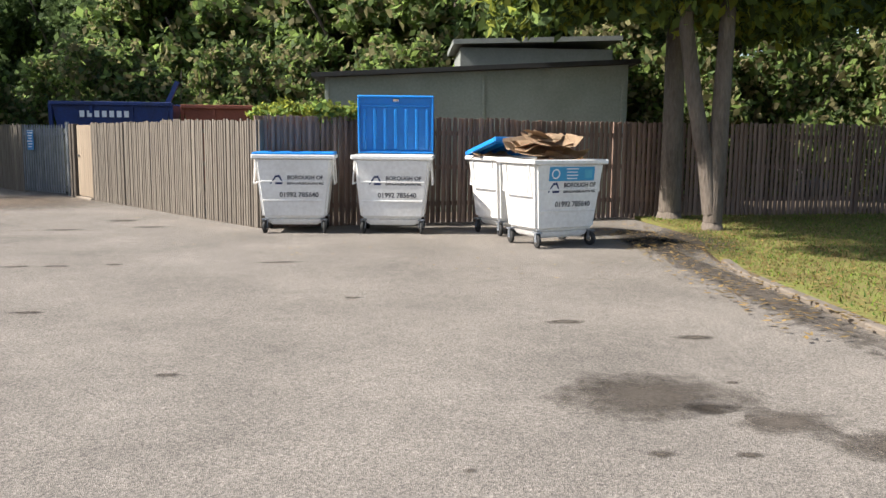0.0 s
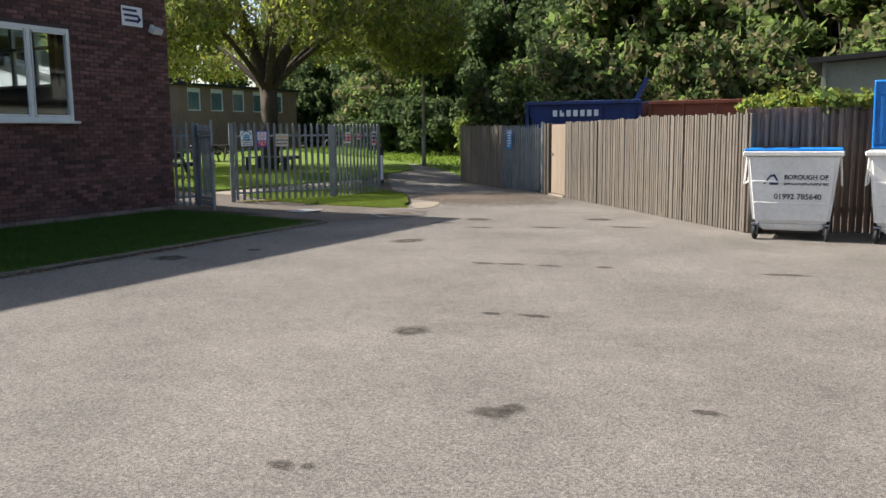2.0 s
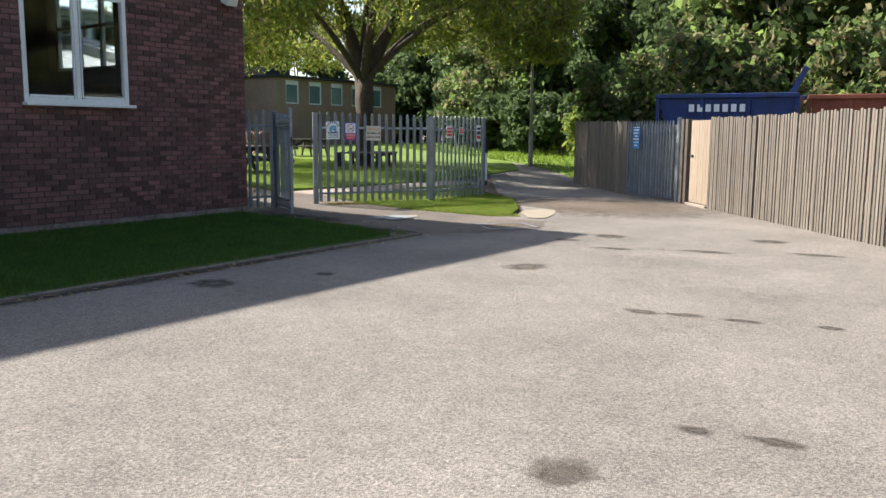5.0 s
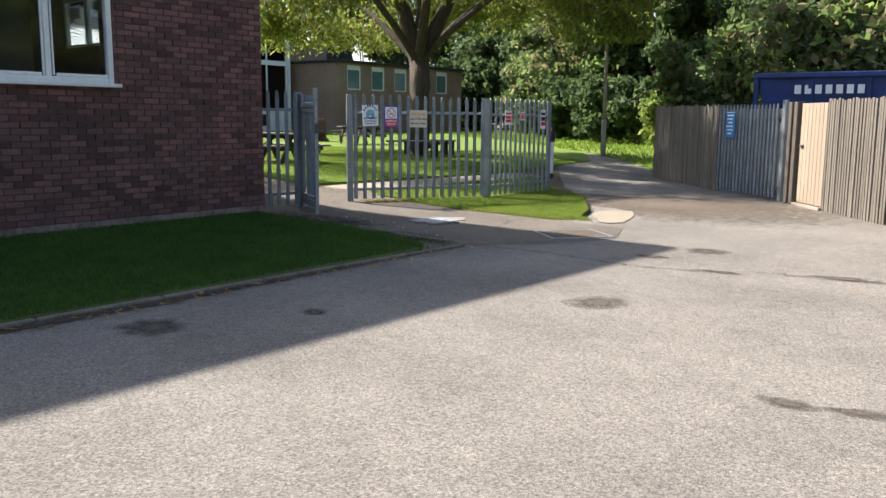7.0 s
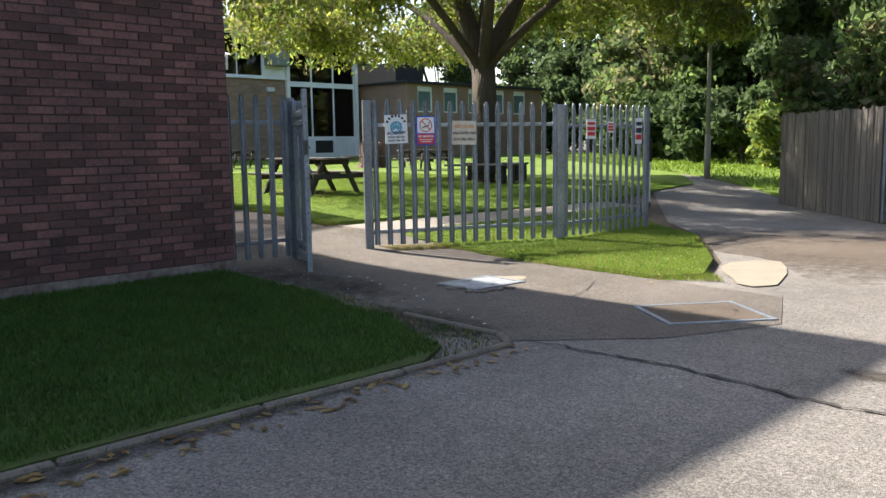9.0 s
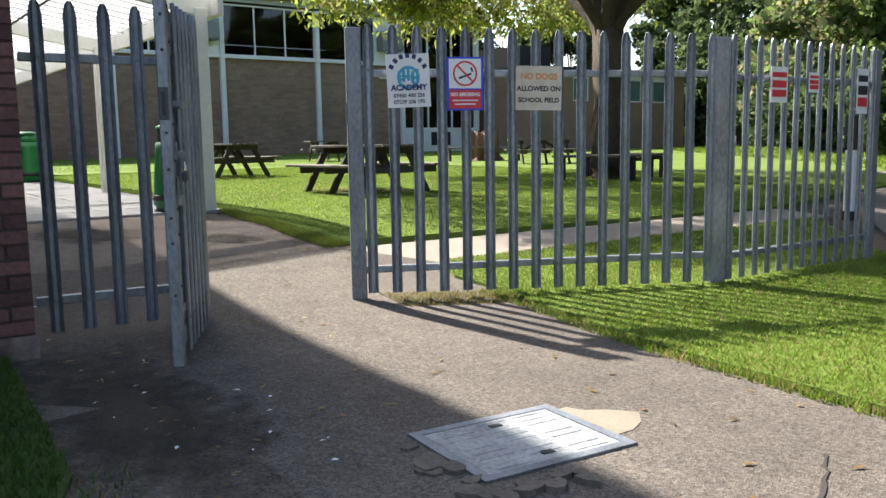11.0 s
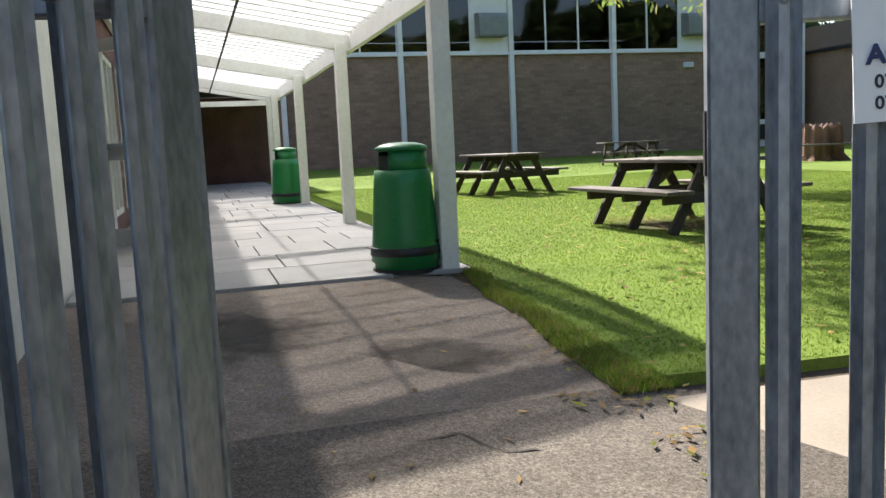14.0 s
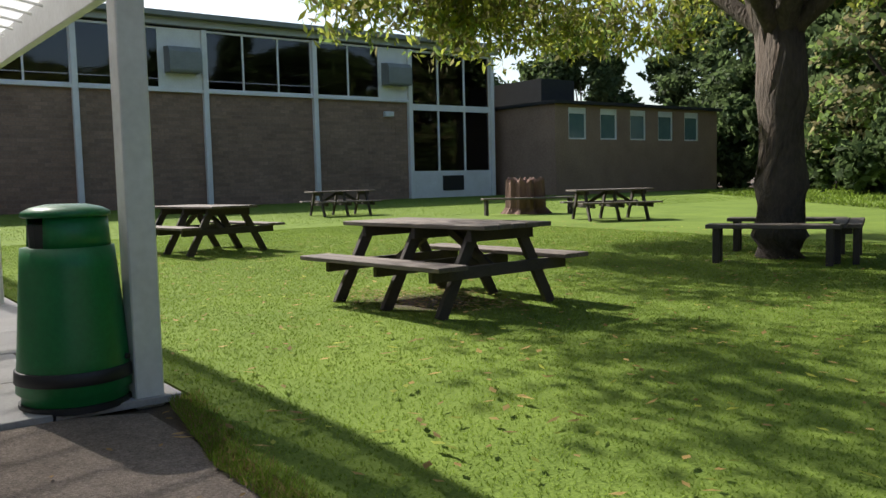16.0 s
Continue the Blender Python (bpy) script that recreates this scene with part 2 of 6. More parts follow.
M = dict(
    asphalt=asphalt_material("asphalt", (0.245, 0.226, 0.206), (0.142, 0.131, 0.120), 0.85),
    old_asphalt=asphalt_material("old_asphalt", (0.178, 0.155, 0.134), (0.098, 0.085, 0.073), 0.8),
    stain=stain_material("stain", (0.12, 0.103, 0.088), (0.065, 0.056, 0.047)),
    dirt=stain_material("dirt", (0.075, 0.062, 0.05), (0.04, 0.033, 0.026)),
    crack=material("crack", (0.05, 0.042, 0.035), None, 0.95, 8, 60, 0.2),
    brown_drive=stain_material("brown_drive", (0.165, 0.132, 0.105), (0.10, 0.078, 0.06)),
    soil=material("soil", (0.12, 0.085, 0.055), (0.05, 0.036, 0.025), 0.95, 4, 60, 0.6, 0.02),
    lawn=material("lawn", (0.160, 0.222, 0.040), (0.085, 0.130, 0.024), 0.95, 1.1, 55, 0.5, 0.02, spec=0.1),
    # Darker than lawn: the building's shade is partly put into this colour.
    shade_dark_lawn=material("shade_dark_lawn", (0.070, 0.120, 0.026), (0.060, 0.058, 0.028), 0.95, 1.3, 30, 0.6, 0.03, spec=0.1),
    dry_lawn=material("dry_lawn", (0.165, 0.20, 0.050), (0.150, 0.105, 0.052), 0.95, 1.6, 30, 0.6, 0.03, spec=0.1),
    blade=leaf_material("blade", (0.215, 0.305, 0.038), (0.115, 0.18, 0.022), 0.3, 0.35),
    # Darker copy of blade, with shade put into its green.
    shade_dark_blade=leaf_material("shade_dark_blade", (0.085, 0.155, 0.026), (0.05, 0.095, 0.02), 0.35, 0.35),
    dry_blade=leaf_material("dry_blade", (0.33, 0.25, 0.12), (0.2, 0.14, 0.06), 0.3),
    concrete=material("concrete", (0.305, 0.252, 0.20), (0.215, 0.178, 0.14), 0.9, 3, 70, 0.25, vary=0.06),
    kerb=material("kerb", (0.20, 0.165, 0.13), (0.075, 0.062, 0.05), 0.9, 4, 50, 0.3, vary=0.12),
    slab=material("slab", (0.44, 0.42, 0.40), (0.32, 0.30, 0.285), 0.75, 2, 60, 0.15, vary=0.1),
    joint=material("joint", (0.16, 0.14, 0.12), None, 0.95, 8, 80, 0.3),
    brick=material("brick", (0.185, 0.083, 0.072), (0.058, 0.033, 0.034), 0.85, 2.2, 38, 0.5, 0.006, vary=0.5),
    mortar=material("mortar", (0.095, 0.066, 0.06), (0.05, 0.036, 0.034), 0.95, 5, 80, 0.3),
    render_base=material("render_base", (0.28, 0.23, 0.205), (0.075, 0.045, 0.042), 0.95, 2.6, 14, 0.4),
    hall_brick=material("hall_brick", (0.315, 0.21, 0.145), (0.19, 0.12, 0.082), 0.9, 0.9, 14, 0.3, vary=0.16),
    hall_mortar=material("hall_mortar", (0.27, 0.195, 0.145), None, 0.95, 4, 60, 0.2),
    white=material("white", (0.78, 0.78, 0.75), (0.62, 0.61, 0.57), 0.5, 2, 25, 0.05),
    grimy_white=material("grimy_white", (0.76, 0.755, 0.72), (0.62, 0.61, 0.57), 0.6, 2.5, 20, 0.1),
    grey_paint=material("grey_paint", (0.45, 0.47, 0.49), (0.33, 0.34, 0.35), 0.6, 2, 25, 0.05),
    steel=material("steel", (0.345, 0.37, 0.405), (0.13, 0.145, 0.17), 0.5, 7, 60, 0.12, metal=0.6, vary=0.12, stretch=(1, 1, 0.45)),
    dark_steel=material("dark_steel", (0.12, 0.12, 0.13), (0.05, 0.05, 0.055), 0.55, 8, 60, 0.1, metal=0.7),
    chrome=material("chrome", (0.7, 0.7, 0.7), (0.5, 0.5, 0.5), 0.25, 8, 60, 0.02, metal=1.0),
    fence_wood=material("fence_wood", (0.20, 0.172, 0.14), (0.085, 0.069, 0.055), 0.9, 5, 45, 0.5, 0.004, stretch=(1, 1, 0.09), vary=0.16),
    brown_wood=material("brown_wood", (0.27, 0.18, 0.14), (0.115, 0.074, 0.056), 0.9, 5, 45, 0.5, 0.004, stretch=(1, 1, 0.09), vary=0.3),
    new_wood=material("new_wood", (0.33, 0.26, 0.19), (0.23, 0.175, 0.125), 0.75, 6, 40, 0.25, 0.003, stretch=(1, 1, 0.08), vary=0.08),
    table_wood=material("table_wood", (0.185, 0.15, 0.13), (0.075, 0.058, 0.05), 0.8, 6, 60, 0.4, 0.004, stretch=(0.12, 1, 1), vary=0.2, local=True),
    leg_wood=material("leg_wood", (0.075, 0.058, 0.05), (0.035, 0.027, 0.024), 0.85, 6, 60, 0.4, 0.004, local=True, vary=0.15),
    bin_white=material("bin_white", (0.80, 0.79, 0.77), (0.62, 0.60, 0.57), 0.45, 2.2, 18, 0.04),
    lid_blue=material("lid_blue", (0.012, 0.25, 0.70), (0.008, 0.17, 0.52), 0.4, 3, 30, 0.04),
    rubber=material("rubber", (0.02, 0.02, 0.02), None, 0.7, 8, 60, 0.1),
    green=material("green", (0.014, 0.20, 0.052), (0.008, 0.135, 0.035), 0.38, 3, 40, 0.05),
    black=material("black", (0.018, 0.018, 0.02), None, 0.5, 8, 60, 0.05),
    navy=material("navy", (0.02, 0.035, 0.12), None, 0.6, 8, 60, 0),
    ink=material("ink", (0.03, 0.03, 0.045), None, 0.6, 8, 60, 0),
    label_blue=material("label_blue", (0.05, 0.30, 0.52), (0.04, 0.25, 0.45), 0.5, 8, 60, 0),
    sign_blue=material("sign_blue", (0.03, 0.22, 0.52), None, 0.5, 8, 60, 0),
    bright_blue=material("bright_blue", (0.03, 0.07, 0.65), None, 0.5, 8, 60, 0),
    teal=material("teal", (0.10, 0.42, 0.55), (0.06, 0.28, 0.45), 0.6, 8, 60, 0),
    red=material("red", (0.68, 0.045, 0.06), None, 0.5, 8, 60, 0),
    orange=material("orange", (0.75, 0.32, 0.10), None, 0.6, 8, 60, 0),
    paper=material("paper", (0.80, 0.80, 0.80), (0.70, 0.71, 0.73), 0.5, 4, 20, 0.05),
    card=material("card", (0.52, 0.38, 0.26), (0.36, 0.25, 0.155), 0.85, 4, 40, 0.1, vary=0.25),
    skip_blue=material("skip_blue", (0.010, 0.038, 0.19), (0.008, 0.016, 0.06), 0.5, 3, 25, 0.1),
    rust=material("rust", (0.28, 0.085, 0.045), (0.16, 0.045, 0.03), 0.8, 3, 25, 0.2),
    shed=material("shed", (0.30, 0.32, 0.27), (0.20, 0.22, 0.18), 0.9, 1.5, 20, 0.2),
    felt=material("felt", (0.03, 0.03, 0.03), None, 0.95, 4, 60, 0.3),
    grey_sheet=material("grey_sheet", (0.24, 0.25, 0.23), (0.16, 0.17, 0.155), 0.8, 2, 25, 0.1),
    bark=material("bark", (0.12, 0.092, 0.072), (0.045, 0.034, 0.027), 0.95, 5, 30, 0.9, 0.03, stretch=(1, 1, 0.25)),
    pale_bark=material("pale_bark", (0.185, 0.152, 0.125), (0.075, 0.058, 0.046), 0.95, 5, 30, 0.9, 0.03, stretch=(1, 1, 0.25)),
    leaf=leaf_material("leaf", (0.235, 0.315, 0.085), (0.125, 0.185, 0.055), share=0.55),
    leaf_dark=leaf_material("leaf_dark", (0.118, 0.165, 0.062), (0.055, 0.085, 0.034)),
    leaf_olive=leaf_material("leaf_olive", (0.285, 0.265, 0.125), (0.16, 0.14, 0.075)),
    leaf_yellow=leaf_material("leaf_yellow", (0.35, 0.36, 0.065), (0.20, 0.24, 0.05), share=0.6),
    fallen=leaf_material("fallen", (0.42, 0.30, 0.12), (0.18, 0.10, 0.04), 0.5),
    van=material("van", (0.10, 0.11, 0.13), None, 0.3, 2, 20, 0),
    pole_grey=material("pole_grey", (0.40, 0.365, 0.31), (0.28, 0.25, 0.21), 0.8, 3, 40, 0.1),
    worn_plate=material("worn_plate", (0.46, 0.47, 0.47), (0.15, 0.15, 0.148), 0.6, 9, 55, 0.4, 0.004),
    tan_concrete=material("tan_concrete", (0.275, 0.232, 0.172), (0.19, 0.158, 0.115), 0.9, 5, 60, 0.3),
    # Pale brown base stands in for soft sun coming through the canopy roof.
    canopy_lit_path=asphalt_material("canopy_lit_path", (0.30, 0.25, 0.212), (0.15, 0.122, 0.10), 0.6),
    cream=material("cream", (0.66, 0.60, 0.53), (0.52, 0.42, 0.34), 0.5, 5, 20, 0.05),
    stump_wood=material("stump_wood", (0.24, 0.13, 0.09), (0.09, 0.05, 0.036), 0.9, 6, 40, 0.6, 0.02, stretch=(1, 1, 0.15)),
    dark_post=material("dark_post", (0.11, 0.088, 0.07), (0.05, 0.04, 0.032), 0.9, 5, 45, 0.5, 0.004, stretch=(1, 1, 0.1)),
    lamp=material("lamp", (0.7, 0.7, 0.68), None, 0.4, 4, 40, 0),
)


def glass_material(name, tint, rough=0.03):
    m = bpy.data.materials.new(name)
    m.use_nodes = True
    b = m.node_tree.nodes["Principled BSDF"]
    b.inputs["Base Color"].default_value = (*tint, 1)
    b.inputs["Roughness"].default_value = rough
    b.inputs["IOR"].default_value = 1.5
    b.inputs["Transmission Weight"].default_value = 1.0
    return m


M["glass"] = glass_material("glass", (0.85, 0.9, 0.9))
M["blind_glass"] = material("blind_glass", (0.12, 0.19, 0.185), (0.08, 0.135, 0.135), 0.15, 2, 20, 0)
M["tint_glass"] = glass_material("tint_glass", (0.07, 0.085, 0.11))
roof_sheet = bpy.data.materials.new("roof_sheet")
roof_sheet.use_nodes = True
_n, _l = roof_sheet.node_tree.nodes, roof_sheet.node_tree.links
_t, _c, _x = _n.new("ShaderNodeBsdfTransparent"), _n.new("ShaderNodeBsdfTranslucent"), _n.new("ShaderNodeMixShader")
_c.inputs[0].default_value = (0.72, 0.73, 0.74, 1)
_t.inputs[0].default_value = (0.97, 0.97, 0.97, 1)
_x.inputs[0].default_value = 0.5
_l.new(_t.outputs[0], _x.inputs[1])
_l.new(_c.outputs[0], _x.inputs[2])
_l.new(_x.outputs[0], _n["Material Output"].inputs[0])
M["roof_sheet"] = roof_sheet


# ---- builders ----
def empty(name, m=None):
    ob = new(name)
    ob.empty_display_size = 0.2
    if m is not None:
        ob.matrix_world = m
    return ob


def link(name, me, mat, parent=None, label="", m=None):
    if mat is not None and not me.materials:
        me.materials.append(mat)
    ob = new(name, me)
    if parent is not None:
        ob.parent = parent
    if m is not None:
        ob.matrix_basis = m
    if label:
        ob["label"] = label
    return ob


def part(name, bm, mat, parent=None, label="", m=None, smooth=False):
    me = bpy.data.meshes.new(name)
    if smooth:
        for f in bm.faces:
            f.smooth = True
    bm.to_mesh(me)
    bm.free()
    return link(name, me, mat, parent, label, m)


def boxes(*items, bevel=0.0):
    """A bmesh of boxes: each a centre, a size and, if wanted, a turn in degrees (Euler)."""
    bm = bmesh.new()
    for it in items:
        c, s = it[0], it[1]
        r = it[2] if len(it) > 2 else (0, 0, 0)
        bmesh.ops.create_cube(bm, size=1, matrix=pose(*c, *r) @ Matrix.Diagonal((*s, 1)))
    if bevel:
        bmesh.ops.bevel(bm, geom=bm.edges[:], offset=bevel, segments=1, affect="EDGES")
    return bm


def tube(a, b, r, r2=None, sides=10, bm=None):
    bm = bm or bmesh.new()
    a, b = Vector(a), Vector(b)
    d = b - a
    mtx = Matrix.Translation((a + b) / 2) @ d.to_track_quat("Z", "Y").to_matrix().to_4x4()
    bmesh.ops.create_cone(bm, cap_ends=True, segments=sides, radius1=r, radius2=r if r2 is None else r2, depth=d.length, matrix=mtx)
    return bm


def lathe(profile, sides=28):
    bm = bmesh.new()
    rings = [[bm.verts.new((r * math.cos(2 * math.pi * i / sides), r * math.sin(2 * math.pi * i / sides), z)) for i in range(sides)] for r, z in profile]
    for a, b in zip(rings, rings[1:]):
        for i in range(sides):
            bm.faces.new((a[i], a[(i + 1) % sides], b[(i + 1) % sides], b[i]))
    bm.faces.new(rings[0][::-1])
    bm.faces.new(rings[-1])
    return bm


def prism(outline, h0, h1):
    """An outline of (x, y) drawn up from h0 to h1."""
    bm = bmesh.new()
    lo = [bm.verts.new((x, y, h0)) for x, y in outline]
    hi = [bm.verts.new((x, y, h1)) for x, y in outline]
    k = len(outline)
    for i in range(k):
        bm.faces.new((lo[i], lo[(i + 1) % k], hi[(i + 1) % k], hi[i]))
    bm.faces.new(hi)
    bm.faces.new(lo[::-1])
    bmesh.ops.recalc_face_normals(bm, faces=bm.faces[:])
    return bm


def quads_mesh(name, verts, faces):
    me = bpy.data.meshes.new(name)
    me.from_pydata(verts, [], faces)
    me.update()
    return me


def text(body, size, mat, parent, m, weight=0.0, label="", align="CENTER"):
    cu = bpy.data.curves.new("text", "FONT")
    cu.body, cu.size, cu.align_x, cu.align_y, cu.resolution_u = body, size, align, "CENTER", 6
    cu.offset = weight
    tmp = bpy.data.objects.new("text", cu)
    scene.collection.objects.link(tmp)
    me = bpy.data.meshes.new_from_object(tmp.evaluated_get(bpy.context.evaluated_depsgraph_get()))
    bpy.data.objects.remove(tmp)
    me.materials.clear()
    return link("lettering", me, mat, parent, label or "printed lettering", m)


def rng(seed):
    return np.random.default_rng(seed)


def ground_z(x, y=0.0):
    u = max(0.0, min(1.0, (-10.2 - x) / 5.7))
    return -0.05 + 0.28 * u * u * (3 - 2 * u) + max(0.0, min(60.0, -16 - x)) * 0.009


def inside(poly, x, y):
    hit, k = False, len(poly)
    for i in range(k):
        (x0, y0), (x1, y1) = poly[i], poly[i - 1]
        if (y0 > y) != (y1 > y) and x < (x1 - x0) * (y - y0) / (y1 - y0) + x0:
            hit = not hit
    return hit


def sheet(name, outline, mat, lift, label, category, thick=0.0):
    """A surface laid over the ground: an outline cut into strips along x so that it follows the slope."""
    bm = bmesh.new()
    bm.faces.new([bm.verts.new((x, y, 0)) for x, y in outline])
    xs = [x for x, _ in outline]
    cut = math.ceil(min(xs))
    while cut < max(xs):
        if -17.2 < cut < -9.2 or cut % 8 == 0:
            bmesh.ops.bisect_plane(bm, geom=bm.verts[:] + bm.edges[:] + bm.faces[:], plane_co=(cut, 0, 0), plane_no=(1, 0, 0))
        cut += 1
    bmesh.ops.recalc_face_normals(bm, faces=bm.faces[:])
    if sum(f.normal.z for f in bm.faces) < 0:
        bmesh.ops.reverse_faces(bm, faces=bm.faces[:])
    if thick:
        rim = [e for e in bm.edges if len(e.link_faces) == 1]
        ext = bmesh.ops.extrude_edge_only(bm, edges=rim)
        for v in [v for v in ext["geom"] if isinstance(v, bmesh.types.BMVert)]:
            v.co.z -= thick
    for v in bm.verts:
        v.co.z += ground_z(v.co.x) + lift
    return tagged(part(name, bm, mat), label, category, kind="structure")

# ---- ground ----
YARD_KERB, WALL_X, WALL_Y = -7.35, -11.3, 12.75
xs = [-400, -120, -70, -45, -30, -22, -19] + [-17 + 0.5 * i for i in range(17)] + [-6, 0, 12, 30, 90, 400]
ys = [-400, -60, -10, 0, 10, 20, 40, 70, 120, 400]
tagged(link("ground", quads_mesh("ground", [(x, y, ground_z(x) - 0.03) for y in ys for x in xs],
       [(j * len(xs) + i, j * len(xs) + i + 1, (j + 1) * len(xs) + i + 1, (j + 1) * len(xs) + i) for j in range(len(ys) - 1) for i in range(len(xs) - 1)]), M["soil"]),
       "bare brown earth under the yard and gardens", "ground", kind="structure")
sheet("yard", [(-11.35, -14), (-11.35, 4.5), (YARD_KERB, 4.5), (YARD_KERB, 11.0), (-8.2, 11.6), (-9.6, 12.1), (-11.35, 12.4), (-11.35, 12.75), (-13.42, 12.75), (-13.42, 15.55), (-13.2, 15.9), (-12.2, 16.1), (-11.5, 15.85), (-11.2, 15.7), (-9.4, 15.25), (-7.85, 15.08), (-7.5, 15.5), (-7.9, 16.5),
      (-9.2, 18.6), (-10.6, 20.2), (-14.0, 25.5), (-20, 31.5), (-40, 45), (-40, 52), (-22, 37.5), (-15, 31.5), (-10.7, 25.2), (-5.0, 20.8), (0.6, 14.4), (6.3, 16.2), (6.6, 13.2), (5.9, 9.2), (5.9, -14)],
      M["asphalt"], 0.0, "sunlit pale grey asphalt yard with worn loose chippings", "yard")
sheet("entrance_path", [(-7.3, 12.3), (-8.3, 11.9), (-9.6, 12.2), (-11.3, 12.4), (-11.35, 12.75), (-13.42, 12.75), (-13.42, 15.55), (-13.2, 15.9), (-12.2, 16.1), (-11.5, 15.85), (-11.2, 15.7), (-9.4, 15.25), (-7.85, 15.08), (-6.6, 14.9), (-6.2, 13.9), (-6.6, 13.0)],
      M["old_asphalt"], 0.005, "worn brown asphalt path leading through the gate", "path")
# Colour of this path is lightened in place of light through the canopy.
sheet("courtyard_path", [(-13.42, 12.75), (-16.46, 12.75), (-16.46, 15.3), (-16.3, 15.6), (-15.3, 15.62), (-13.42, 15.58)], M["canopy_lit_path"], 0.003, "brown asphalt path before the canopy, paled for light through its roof", "path")
LAWN = [(-13.42, 15.64), (-14.1, 15.6), (-14.7, 15.68), (-15.3, 15.66), (-16.4, 15.86), (-36.3, 15.9), (-45.8, 15.9), (-45.8, 44), (-41.9, 44.2), (-41.9, 58), (-38, 58.5), (-26, 41.5), (-17.5, 33), (-14.0, 27.5), (-13.05, 22)]
VERGE = [(-11.2, 15.72), (-9.4, 15.31), (-7.9, 15.14), (-7.6, 15.5), (-8.0, 16.5), (-9.25, 18.55), (-10.3, 19.4), (-12.2, 21.5), (-12.28, 15.98), (-11.75, 15.72)]
YARD_LAWN = [(YARD_KERB - 0.06, 4.56), (YARD_KERB + 0.01, 10.4), (YARD_KERB + 0.05, 11.5), (-7.5, 11.85), (-7.95, 12.0), (-8.4, 12.25), (-9.0, 12.3), (-9.6, 12.52), (WALL_X - 0.05, 12.62), (WALL_X - 0.05, 4.56)]
EAST_LAWN = [(5.98, -14), (5.98, 9.2), (6.72, 13.2), (6.5, 15.6), (11, 17.0), (26, 19), (26, -14)]
FAR_LAWN = [(-11.4, 26.7), (-13.6, 28.8), (-20.8, 35.6), (-40, 51.8), (-40, 70), (-8, 60), (-9, 36)]
for nm, poly, lab in (("courtyard_lawn", LAWN, "bright green mown courtyard lawn with fallen leaves"), ("verge", VERGE, "small green grass verge beside the palisade fence"),
                      ("building_lawn", YARD_LAWN, "shaded green lawn along the brick building"), ("tree_lawn", EAST_LAWN, "patchy green lawn under the trees"), ("far_lawn", FAR_LAWN, "sunlit grass beyond the drive")):
    # The building lawn takes the colour darkened for shade.
    sheet(nm, poly, M[{"building_lawn": "shade_dark_lawn", "tree_lawn": "dry_lawn"}.get(nm, "lawn")], 0.03, lab, "lawn", thick=0.06)
sheet("concrete_path", [(-12.3, 16.0), (-13.22, 15.62), (-13.0, 22), (-12.25, 22)], M["concrete"], 0.006, "pale concrete path along the courtyard lawn", "path", thick=0.06)
sheet("concrete_patch", [(-7.16, 15.26), (-6.98, 15.2), (-6.86, 15.42), (-6.95, 15.75), (-7.05, 16.1), (-7.22, 16.5), (-7.42, 16.85), (-7.66, 16.82), (-7.8, 16.5), (-7.72, 16.1), (-7.5, 15.75), (-7.3, 15.5)], M["tan_concrete"], 0.012, "pale concrete repair patch in the drive", "patch")


def blob(cx, cy, rx, ry, seed, turn=0.0, k=22):
    r = rng(seed)
    ph = r.uniform(0, 6.28, 4)
    out = []
    for i in range(k):
        a = 2 * math.pi * i / k
        s = 1 + 0.16 * math.sin(2 * a + ph[0]) + 0.13 * math.sin(3 * a + ph[1]) + 0.10 * math.sin(5 * a + ph[2]) + 0.07 * math.sin(8 * a + ph[3])
        x, y = rx * s * math.cos(a), ry * s * math.sin(a)
        out.append((cx + x * math.cos(turn) - y * math.sin(turn), cy + x * math.sin(turn) + y * math.cos(turn)))
    return out


STAINS = [(-4.64, 10.53, 0.36, 0.30), (-1.9, 5.7, 0.24, 0.20), (-2.79, 9.03, 0.22, 0.11), (-2.42, 9.12, 0.26, 0.08), (-2.0, 9.17, 0.24, 0.07), (-1.38, 9.3, 0.2, 0.07), (0.5, 9.55, 0.45, 0.06),
          (-1.54, 6.52, 0.14, 0.08), (-1.18, 6.58, 0.2, 0.08), (-0.49, 4.17, 0.17, 0.13), (-0.42, 4.3, 0.1, 0.16), (0.56, 4.68, 0.11, 0.06), (-1.09, 3.08, 0.10, 0.08), (-0.97, 3.13, 0.06, 0.05),
          (3.55, 4.25, 0.95, 0.5), (3.82, 4.0, 0.2, 0.15), (4.2, 3.72, 0.5, 0.28), (4.62, 3.4, 0.6, 0.3), (4.16, 4.5, 0.08, 0.05), (2.38, 3.1, 0.05, 0.04), (3.34, 3.29, 0.10, 0.07), (3.77, 3.28, 0.09, 0.06),
          (3.41, 6.27, 0.3, 0.08), (4.33, 5.72, 0.22, 0.10), (1.56, 7.3, 0.13, 0.06), (-6.09, 8.9, 0.16, 0.13), (-6.57, 7.9, 0.4, 0.26), (-5.0, 13.65, 0.42, 0.22), (-4.4, 12.5, 0.34, 0.09), (-5.3, 12.95, 0.3, 0.12),
          (-3.4, 12.9, 0.5, 0.10), (-2.2, 13.4, 0.5, 0.12), (-3.0, 14.4, 0.4, 0.2)]
for i, (cx, cy, rx, ry) in enumerate(STAINS):
    sheet("stain", blob(cx, cy, rx * 1.0, ry * 1.0, 50 + i, 0.3), M["stain"], 0.0035, "dark damp oil stain on the asphalt", "stain")
sheet("drive_dirt", blob(-6.6, 18.6, 2.6, 3.6, 92, 0.7, 40), M["brown_drive"], 0.003, "brown dirt and trodden leaves on the drive", "dirt")
